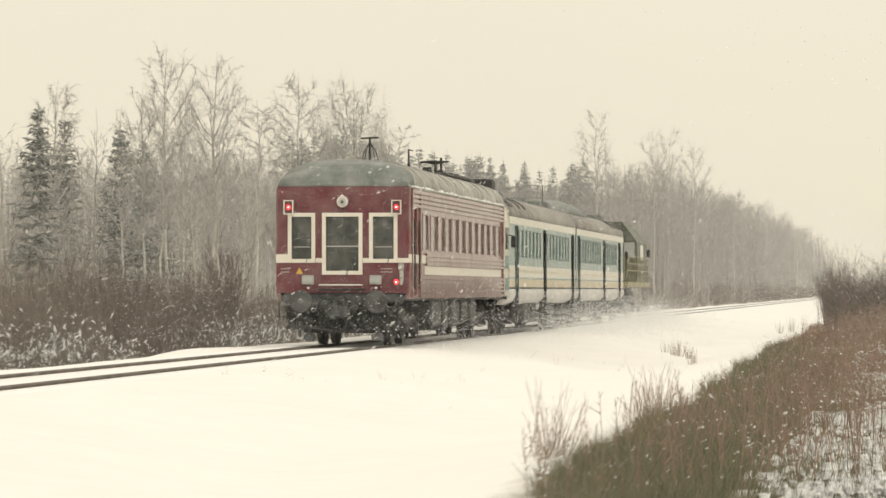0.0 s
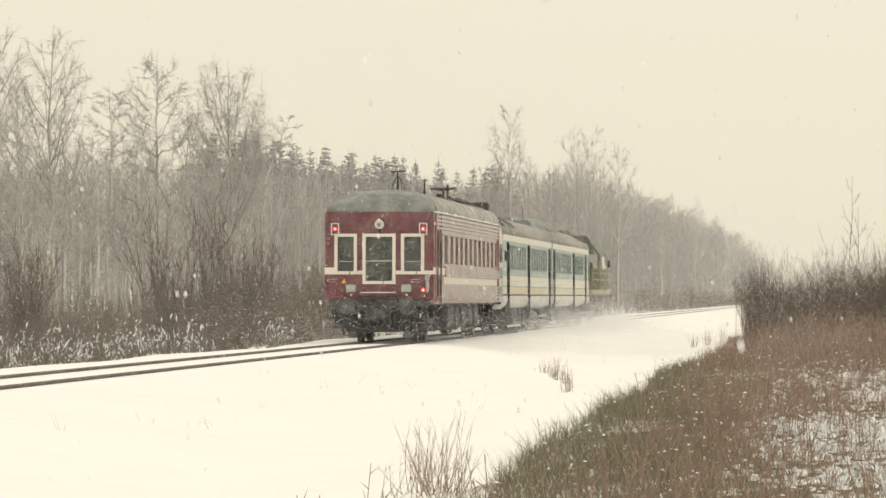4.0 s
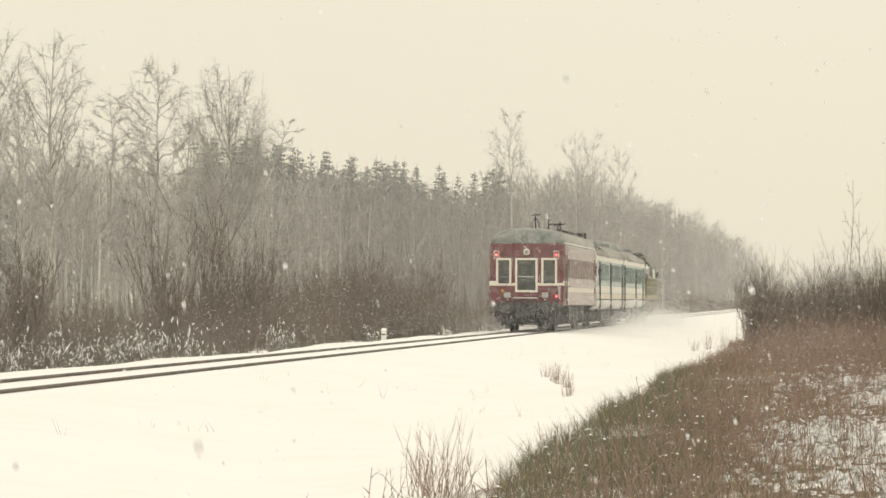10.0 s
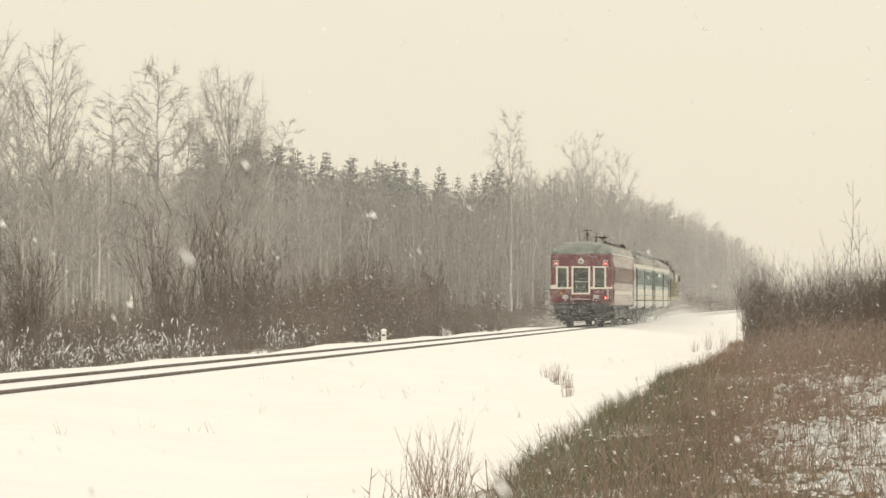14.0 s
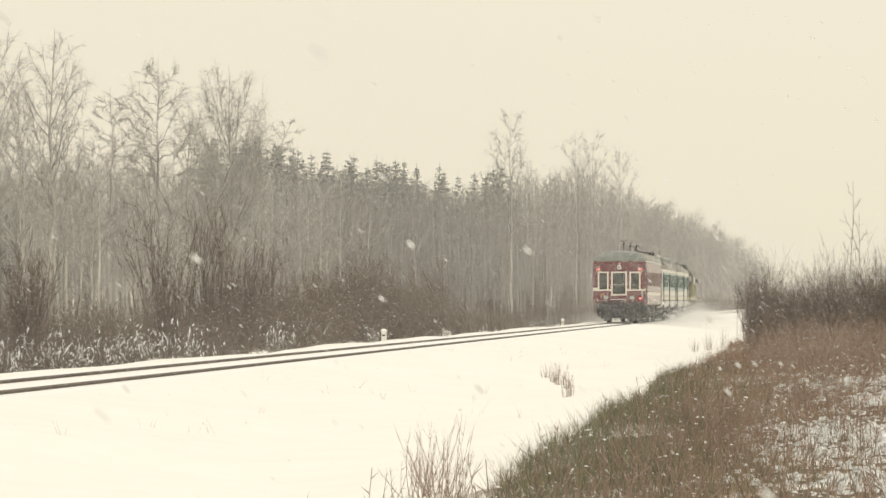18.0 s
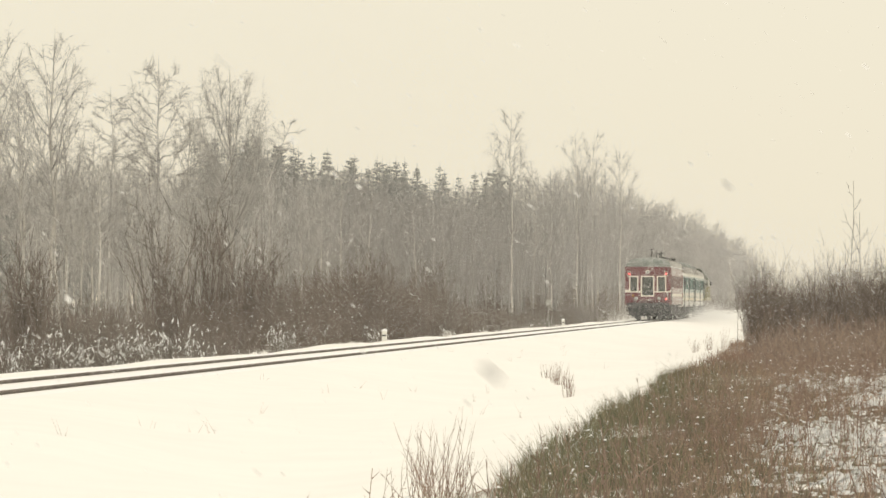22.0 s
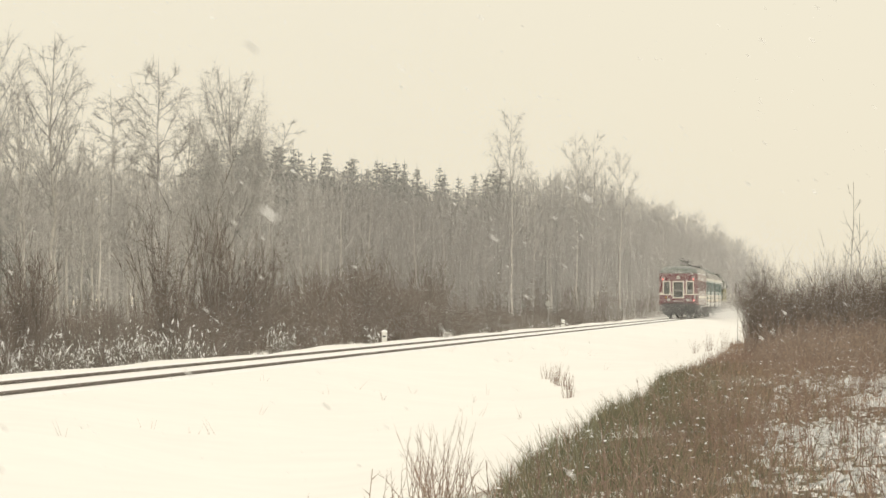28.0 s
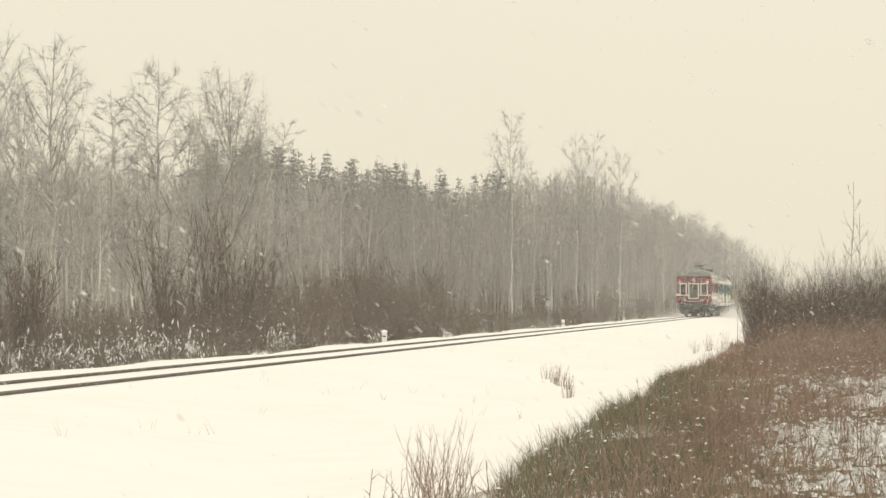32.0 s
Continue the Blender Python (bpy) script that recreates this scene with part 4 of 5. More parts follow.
    m = s + d1 * ln[:, None] * 0.55
    d2 = norm(d1 + rng.randn(len(s), 3) * 0.25 + np.array([0, 0, -0.45 * droop]))
    e = m + d2 * ln[:, None] * 0.45
    pairs += [cones(s, m, thick * 1.25, thick * 0.9), cones(m, e, thick * 0.9)]
    t = rng.rand(len(s), twigs, 1) * 2
    on = np.where(t < 1, s[:, None] + (m - s)[:, None] * t, m[:, None] + (e - m)[:, None] * (t - 1)).reshape(-1, 3)
    way = norm(np.repeat(d1 + d2, twigs, 0) * 0.5 + rng.randn(len(on), 3) * 0.5 + np.array([0, 0, -droop]))
    ll = np.repeat(ln, twigs) * (0.22 + 0.38 * rng.rand(len(on)))
    pairs.append(cones(on, on + way * ll[:, None], thick * 0.72))
    return trunk, merge(pairs)


def brush_tree(seed, h, width=0.17, low=0.15, limbs=13, twigs=11, thick=0.016):
    """A tree of the wood's mass: trunk, steep limbs and many upright thin twigs."""
    rng = np.random.RandomState(seed)
    trunk = cones([[0, 0, -0.4], [0.02 * h * rng.randn(), 0, h * 0.55]], [[0, 0, h * 0.55], [0, 0.02 * h * rng.randn(), h]], [0.009 * h, 0.006 * h], [0.006 * h, 0.01])
    u = low + (0.9 - low) * rng.rand(limbs)
    ang = rng.rand(limbs) * 6.283
    a = np.stack([np.zeros(limbs), np.zeros(limbs), u * h], 1)
    ln = h * width * (0.6 + 0.6 * rng.rand(limbs)) * np.minimum(1, 2.2 * (1 - u) + 0.2)
    b = a + np.stack([np.cos(ang) * ln, np.sin(ang) * ln, ln * (0.9 + 0.7 * rng.rand(limbs))], 1)
    b[:, 2] = np.minimum(b[:, 2], h * 1.02)
    t = rng.rand(limbs, twigs, 1)
    s = (a[:, None] + (b - a)[:, None] * t).reshape(-1, 3)
    e = norm(np.repeat(b - a, twigs, 0) / h * 3 + rng.randn(len(s), 3) * 0.4 + np.array([0, 0, 0.15]))
    q = s + e * (h * (0.05 + 0.08 * rng.rand(len(s))))[:, None]
    return trunk, merge([cones(a, b, thick * 1.6), cones(s, q, thick)])


def spruce_tree(seed, h, width=0.16, boughs=90, needles=5):
    """A spruce: a straight trunk and whorls of sagging boughs that thin out to a spire, each fringed with needled sprays."""
    rng = np.random.RandomState(seed)
    trunk = cones([[0, 0, -0.4]], [[0, 0, h]], [0.011 * h], [0.01])
    u = 0.1 + 0.88 * np.sort(rng.rand(boughs)) ** 0.65
    ang = np.arange(boughs) * 2.4 + rng.rand(boughs)
    ln = h * width * (1 - u) ** 0.75 * (0.7 + 0.45 * rng.rand(boughs)) + 0.12
    a = np.stack([np.zeros(boughs), np.zeros(boughs), u * h], 1)
    side = np.stack([np.cos(ang), np.sin(ang), np.zeros(boughs)], 1)
    m = a + side * ln[:, None] * 0.6 + np.array([0, 0, 1.0]) * (ln * (-0.22 + 0.4 * u))[:, None]
    b = m + side * ln[:, None] * 0.4 + np.array([0, 0, 1.0]) * (ln * (0.02 + 0.15 * u))[:, None]
    r = 0.012 + ln * 0.028
    pairs = [cones(a, m, r, r * 0.8), cones(m, b, r * 0.8)]
    t = rng.rand(boughs, needles, 1) * 0.95 + 0.05
    s = (a[:, None] + (b - a)[:, None] * t).reshape(-1, 3)
    s[:, 2] -= np.repeat(ln, needles) * 0.05
    e = norm(np.repeat(side, needles, 0) * 0.7 + rng.randn(len(s), 3) * 0.5 + np.array([0, 0, -0.3]))
    q = s + e * (np.repeat(ln, needles) * (0.2 + 0.28 * rng.rand(len(s))) + 0.08)[:, None]
    pairs.append(cones(s, q, 0.03 + np.repeat(ln, needles) * 0.036))
    pairs.append(cones([[0, 0, h * 0.93]], [[0, 0, h * 1.03]], 0.05))
    return trunk, merge(pairs)


def tree_thing(kind, trunk, crown, m, label, bark, leaf):
    t = thing(kind, m, label, "tree", "trees at the edge of the wood")
    link("trunk", soup("trunk", *trunk, bark), t)
    link("crown", soup("crown", *crown, leaf), t)
    return t


FOREST = [
    ("spruce", -31, 131, 8.6), ("birch", -33, 143, 10.1), ("spruce", -31.6, 151, 8.6), ("spruce", -36.8, 166, 9.5), ("spruce", -34.1, 171, 8.8), ("birch", -29.5, 145, 9.9),
    ("birch", -30, 153, 12.0), ("birch", -33, 175, 11.2), ("birch", -30, 165, 12.2), ("birch", -34, 192, 10.4), ("birch", -31, 180, 8.8),
    ("pole", -31, 185, 11.2), ("birch", -29, 177, 7.4), ("oak", -29.5, 188, 12.6), ("birch", -35, 233, 12.5), ("wide", -30, 216, 13.7),
    ("birch", -33, 230, 10.0), ("spruce", -50, 399, 15.5), ("birch", -31, 252, 8.5), ("birch", -38, 330, 12.4), ("birch", -38, 359, 13.6),
    ("birch", -26, 351, 17.8), ("birch", -27, 388, 14.5), ("birch", -28, 350, 12.8), ("birch", -27, 456, 19.9), ("birch", -26, 470, 20.6),
    ("birch", -25.5, 515, 20.7), ("birch", -26, 400, 13.9), ("birch", -25, 640, 16.8), ("birch", -26, 831, 19.8),
    ("slim", -29.4, 157, 8.0), ("slim", -29.4, 164, 7.9), ("slim", -27.6, 158, 6.6), ("slim", -27.7, 163, 7.5), ("slim", -29.2, 181, 7.3), ("slim", -29.0, 190, 7.6),
    ("slim", -28.8, 221, 7.6), ("slim", -28.1, 198, 7.8), ("slim", -28.7, 241, 7.9), ("slim", -28.7, 253, 9.5), ("slim", -28.7, 264, 8.8),
    ("slim", -27.8, 312, 10.0), ("slim", -28.4, 436, 13.3), ("slim", -28.3, 294, 9.4), ("slim", -28.9, 145, 7.5), ("slim", -29.5, 140, 7.0)]


def forest_edge():
    """The trees that stand out singly, each turned and sized on its own."""
    for k, (kind, x, y, h) in enumerate(FOREST):
        m = pose(x, y, float(ground_z(x, y)), 0, 0, k * 77)
        if kind == "spruce":
            tr, cr = spruce_tree(400 + k, h, 0.15, 130, 8)
            tree_thing("spruce_tree", tr, cr, m, "dark snow-dusted spruce in the bare wood, needles paled for haze", M_TWIG, M_SPRUCE)
        elif kind == "pole":
            tr, cr = bare_tree(400 + k, h, 0.12, 0.62, 22, 0.5, 0.2, 9, 12, thick=0.007, lean=0.0)
            tree_thing("aspen_tree", tr, cr, m, "slender dark leafless tree with a small crown", M_TWIG, M_TWIG)
        elif kind == "slim":
            tr, cr = bare_tree(400 + k, h, 0.14, 0.45, 18, 1.3, 0.3, 7, 8, thick=0.0065, lean=0.03)
            tree_thing("birch_tree", tr, cr, m, "slim young birch with a pale bare trunk", M_BIRCH, M_TWIG)
        elif kind == "oak":
            tr, cr = bare_tree(400 + k, h, 0.165, 0.40, 40, 0.8, 0.25, 14, 14, thick=0.0068, girth=0.0105, crook=0.13, lean=0.01, full=0.5)
            tree_thing("alder_tree", tr, cr, m, "tall leafless tree with spreading dark limbs", M_TWIG, M_TWIG)
        elif kind == "wide":
            tr, cr = bare_tree(400 + k, h, 0.15, 0.36, 54, 2.4, 0.6, 13, 14, thick=0.0068, lean=0.0, crook=0.04, full=0.6)
            tree_thing("birch_tree", tr, cr, m, "broad leafless birch with a fan of fine limbs", M_BIRCH, M_TWIG)
        else:
            far = y > 300
            tr, cr = bare_tree(400 + k, h, 0.105 if far else 0.135, 0.38, 32 if far else 36, 1.7, 0.8 if far else 0.6, 9, 10 if far else 13, thick=0.0105 if far else 0.0068, girth=0.0055 if far else 0.0085)
            tree_thing("birch_tree", tr, cr, m, "tall leafless birch with pale trunk and fine twigs", M_BIRCH, M_TWIG)
    # a leaning stem beside the broad birch
    t = thing("birch_tree", pose(-32.3, 226, float(ground_z(-32.3, 226)), 0, 20, 0), "leaning leafless birch with a thin sparse crown", "tree", "trees at the edge of the wood")
    tr, cr = bare_tree(470, 12.2, 0.075, 0.7, 16, 0.6, 0.3, 9, 10, thick=0.007, lean=0.0)
    link("trunk", soup("trunk", *tr, M_TWIG), t)
    link("crown", soup("crown", *cr, M_TWIG), t)


def scatter(variants, spots, rng, sink=0.0):
    """Joins turned and scaled copies of the variants (each a pair of arrays) into one pair of arrays."""
    vs, fs, k = [], [], 0
    for x, y, s in spots:
        v, f = variants[rng.randint(len(variants))]
        a = rng.rand() * 6.283
        c, d = math.cos(a), math.sin(a)
        w = np.stack([v[:, 0] * c - v[:, 1] * d, v[:, 0] * d + v[:, 1] * c, v[:, 2]], 1) * s
        vs.append(w + np.array([x, y, float(ground_z(x, y)) - sink]))
        fs.append(f + k)
        k += len(v)
    return np.concatenate(vs), np.concatenate(fs)


def canopy(b):
    """How steeply the top of the wood's mass stands over the eye, by its bearing from the track."""
    return np.interp(b, [0.010, 0.0164, 0.028, 0.045, 0.054, 0.0696, 0.0813, 0.114, 0.133, 0.22], [0.0075, 0.0115, 0.0178, 0.0242, 0.0292, 0.029, 0.026, 0.0295, 0.033, 0.034])


def woods():
    """The mass of the wood behind its edge: young leafless trees, then spruces farther back, and the long far edge."""
    rng = np.random.RandomState(11)
    thin = [bare_tree(50 + k, 10.0, 0.17, 0.32, 16, 1.2, 0.3, 5, 5, thick=0.0095, girth=0.006) for k in range(6)]
    spots = [(-31 - 26 * rng.rand() ** 1.3, 105 + 330 * rng.rand(), 0.54 + 0.42 * rng.rand()) for k in range(180)]
    spots += [(-31 - 8 * rng.rand(), 112 + 50 * rng.rand(), 0.5 + 0.3 * rng.rand()) for k in range(26)]
    tr = scatter([t for t, c in thin], spots, np.random.RandomState(3))
    cr = scatter([c for t, c in thin], spots, np.random.RandomState(3))
    link_stuff("young_wood", [("trunks", tr, M_TWIG), ("crowns", cr, M_TWIG)], "dense leafless young birch and alder wood")
    dark = [spruce_tree(80 + k, 16.0, 0.17, 104, 6) for k in range(4)]
    spots = []
    for k in range(160):
        y, b = 380 + 260 * rng.rand(), 0.074 + 0.075 * rng.rand()
        spots.append((-b * y, y, (canopy(b) * y * (0.92 + 0.26 * rng.rand() ** 1.5) + 1.9) / 16))
    spots += [(-36 - 20 * rng.rand(), 120 + 330 * rng.rand(), 0.38 + 0.2 * rng.rand()) for k in range(30)]
    tr = scatter([t for t, c in dark], spots, np.random.RandomState(4))
    cr = scatter([c for t, c in dark], spots, np.random.RandomState(4))
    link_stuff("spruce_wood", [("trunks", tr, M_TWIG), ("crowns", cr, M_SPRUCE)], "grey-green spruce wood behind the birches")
    brush = [brush_tree(140 + k, 14.0) for k in range(8)]
    spots = []
    for k in range(560):
        y, b = 230 + 260 * rng.rand(), 0.062 + 0.165 * rng.rand()
        if b * y > 31:
            spots.append((-b * y, y, (canopy(b) * y * (0.72 + 0.3 * rng.rand()) + 1.9) / 14))
    # Split by bearing; the second group's paler colour also stands for haze.
    for name, group, m, label in (("deep_wood", [p for p in spots if -p[0] / p[1] < 0.115], M_FAR_HAZED, "grey mass of leafless wood deep behind the edge"),
                                  ("deep_birch_wood", [p for p in spots if -p[0] / p[1] >= 0.115], M_TWIG, "snow-dusted birch wood behind the edge, haze put into its pale colour")):
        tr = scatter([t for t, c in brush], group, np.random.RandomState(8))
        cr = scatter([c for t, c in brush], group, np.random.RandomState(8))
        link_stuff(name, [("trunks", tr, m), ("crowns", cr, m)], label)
    spots = []
    for k in range(740):
        y = 290 + 1400 * rng.rand() ** 1.65
        x = -25.5 - (7 + 0.02 * y) * rng.rand() ** 1.3
        spots.append((x, y, (canopy(-x / y) * y * (0.70 + 0.36 * rng.rand() ** 1.3) + 1.9) / 14))
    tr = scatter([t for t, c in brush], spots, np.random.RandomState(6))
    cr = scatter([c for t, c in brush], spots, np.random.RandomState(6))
    link_stuff("far_wood", [("trunks", tr, M_FAR_HAZED), ("crowns", cr, M_FAR_HAZED)], "long edge of leafless wood receding into snowfall")


def link_stuff(name, meshes, label, category="wood"):
    t = thing(name, pose(0, 0, 0), label, category)
    t["kind"] = "stuff"
    for n, (v, f), m in meshes:
        tagged(link(n, soup(n, v, f, m), t), kind="stuff")
    return t


def bush(seed, h, stems=14, twigs=6, spread=0.45, r=0.014):
    """A leafless bush: stems fanning from the ground with forked twigs."""
    rng = np.random.RandomState(seed)
    a = np.concatenate([rng.randn(stems, 2) * 0.12 * h * spread, np.full((stems, 1), -0.15)], 1)
    ang = rng.rand(stems) * 6.283
    tall = h * (0.45 + 0.55 * rng.rand(stems))
    tip = rng.rand(stems) * spread * tall * 0.6
    mid = a + np.stack([np.cos(ang) * tip * 0.4, np.sin(ang) * tip * 0.4, tall * (0.45 + 0.15 * rng.rand(stems))], 1)
    b = mid + np.stack([np.cos(ang) * tip * 0.6, np.sin(ang) * tip * 0.6, tall * (0.35 + 0.2 * rng.rand(stems))], 1) + rng.randn(stems, 3) * 0.04 * h
    pairs = [cones(a, mid, r, r * 0.75), cones(mid, b, r * 0.75)]
    for p, q in ((a, mid), (mid, b)):
        t = rng.rand(stems, twigs, 1) * 0.8 + 0.2
        s = (p[:, None] + (q - p)[:, None] * t).reshape(-1, 3)
        e = norm(np.repeat(q - p, twigs, 0) / h + rng.randn(len(s), 3) * 0.22 + np.array([0, 0, 0.12]))
        pairs.append(cones(s, s + e * (h * (0.1 + 0.16 * rng.rand(len(s))))[:, None], r * 0.55))
    return merge(pairs)


def twig_tuft(seed, h, stems=24, spread=1.0, r=0.004):
    """Whippy stems that fan from one root and curve upwards, with a few side shoots."""
    rng = np.random.RandomState(seed)
    root = np.concatenate([rng.randn(stems, 2) * 0.1 * h * spread, np.full((stems, 1), -0.06)], 1)
    ang = rng.rand(stems) * 6.283
    tall = h * (0.4 + 0.6 * rng.rand(stems))
    out = tall * spread * 0.5 * rng.rand(stems)
    bow = rng.randn(stems) * 0.15
    side, across = np.stack([np.cos(ang), np.sin(ang)], 1), np.stack([-np.sin(ang), np.cos(ang)], 1)
    rows = []
    for k in range(6):
        t = k / 5
        flat = side * (out * t ** 0.8)[:, None] + across * (bow * tall * t * (1 - t))[:, None]
        rows.append(root + np.concatenate([flat, (tall * t ** 1.15)[:, None]], 1))
    pairs = [cones(rows[k], rows[k + 1], r * (1 - 0.17 * k), r * (1 - 0.17 * (k + 1))) for k in range(5)]
    for k in (2, 3, 4):
        e = norm(rows[k] - rows[k - 1] + rng.randn(stems, 3) * 0.06 * h)
        pairs.append(cones(rows[k], rows[k] + e * (h * (0.08 + 0.12 * rng.rand(stems)))[:, None], r * 0.6))
    return merge(pairs)


def scrub():
    """The brown thicket along the far side of the track, its snow-laden fringe, and the taller bushes in it."""
    rng = np.random.RandomState(21)

    def tall(y):
        """The thicket's height along the track, in domes and hollows."""
        return np.interp(y, [80, 112, 124, 134, 160, 175, 198, 222, 240, 262, 300, 420], [3.0, 3.2, 2.5, 2.0, 2.3, 3.0, 3.9, 3.7, 3.2, 2.4, 1.6, 1.8])

    kinds = [bush(200 + k, 3.0, 15, 4, 0.55, 0.013) for k in range(6)]
    spots = []
    for k in range(1150):
        y = 78 + 330 * rng.rand() ** 1.15
        deep = rng.rand() ** 1.1
        spots.append((-19.2 - 7.5 * deep, y, tall(y) / 3.0 * (0.5 + 0.45 * min(1.0, deep * 2.4)) * (0.75 + 0.35 * rng.rand())))
    for k in range(200):
        y = 400 + 900 * rng.rand()
        spots.append((-18.8 - 7 * rng.rand(), y, 0.8 + 0.5 * rng.rand()))
    for k in range(120):
        y = 280 + 300 * rng.rand()
        spots.append((-25.5 - 10 * rng.rand(), y, 1.0 + 0.9 * rng.rand()))
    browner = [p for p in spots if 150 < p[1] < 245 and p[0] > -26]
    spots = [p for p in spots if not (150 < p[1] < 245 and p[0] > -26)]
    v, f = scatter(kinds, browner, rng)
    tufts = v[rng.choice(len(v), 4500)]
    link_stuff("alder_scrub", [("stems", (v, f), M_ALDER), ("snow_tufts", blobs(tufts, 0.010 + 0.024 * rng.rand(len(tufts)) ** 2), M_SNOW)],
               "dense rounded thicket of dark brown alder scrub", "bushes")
    v, f = scatter(kinds, spots, rng)
    clumps = v[rng.choice(len(v), 7000)]
    clumps = clumps[(clumps[:, 1] < 115) | ((clumps[:, 1] < 330) & (rng.rand(len(clumps)) < 0.5))]
    link_stuff("scrub", [("stems", (v, f), M_SHRUB), ("snow_tufts", blobs(clumps, 0.010 + 0.024 * rng.rand(len(clumps)) ** 2), M_SNOW)],
               "dense leafless brown scrub speckled with snow", "bushes")
    # low fringe bent down by snow, nearest to the track
    kinds = [bush(230 + k, 1.5, 11, 4, 1.3, 0.010) for k in range(5)]
    spots = []
    for k in range(560):
        y = 74 + 270 * rng.rand() ** 1.5
        if 0.5 + 0.5 * math.sin(y * 0.11 + 1.0) > 0.4 * rng.rand() + (0.0 if y < 134 else 0.88):
            spots.append((-18.8 - 2.8 * rng.rand(), y, 0.35 + 0.75 * rng.rand()))
    spots += [(-19.0 - 0.8 * rng.rand(), 149 + 3 * rng.rand(), 0.5 + 0.4 * rng.rand()) for k in range(9)]
    coats = []
    for v, f in kinds:
        w = v[11 * 6:].reshape(-1, 4, 3)
        w = w[rng.rand(len(w)) < 0.14]
        base, end = w[:, :3].mean(1), w[:, 3]
        coats.append(sleeves(base + (end - base) * 0.25 * rng.rand(len(w), 1), base + (end - base) * (0.5 + 0.4 * rng.rand(len(w), 1)), 0.018 + 0.03 * rng.rand(len(w)) ** 2))
    v, f = scatter(kinds, spots, np.random.RandomState(7))
    sl = scatter(coats, spots, np.random.RandomState(7))
    link_stuff("snowy_fringe", [("stems", (v, f), M_FROST), ("snow_sleeves", sl, M_SNOW)], "low bushes bowed and whitened by snow", "bushes")
    # tall bushes that stand out
    for k, (x, y, h) in enumerate(((-26, 167, 6.2), (-24.5, 168, 5.4), (-25, 178, 5.8), (-23, 170, 4.6), (-25, 191, 5.2), (-24, 215, 4.4), (-23, 226, 4.6), (-26, 240, 5.0), (-24, 262, 4.4), (-22, 204, 3.6), (-23, 219, 4.0), (-22.5, 233, 3.8), (-23, 248, 4.0), (-21.5, 140, 3.2), (-22, 118, 3.4), (-24, 128, 3.8))):
        t = thing("tall_bush", pose(x, y, float(ground_z(x, y))), "tall leafless willow bush rising from the scrub", "bush", "tall bushes")
        link("branchwork", soup("branchwork", *bush(260 + k, h, 30, 9, 0.5, 0.022), M_SHRUB), t)


forest_edge()
woods()
scrub()


# ---------------------------------------------------------------- the near bank
def bank_edge(y):
    """Where the grass of the bank begins."""
    return -2.9 - 0.0045 * (y - 33) + 0.012 * max(0.0, 26 - y) + 0.1 * math.sin(y * 0.37 + 1) + 0.06 * math.sin(y * 1.3)


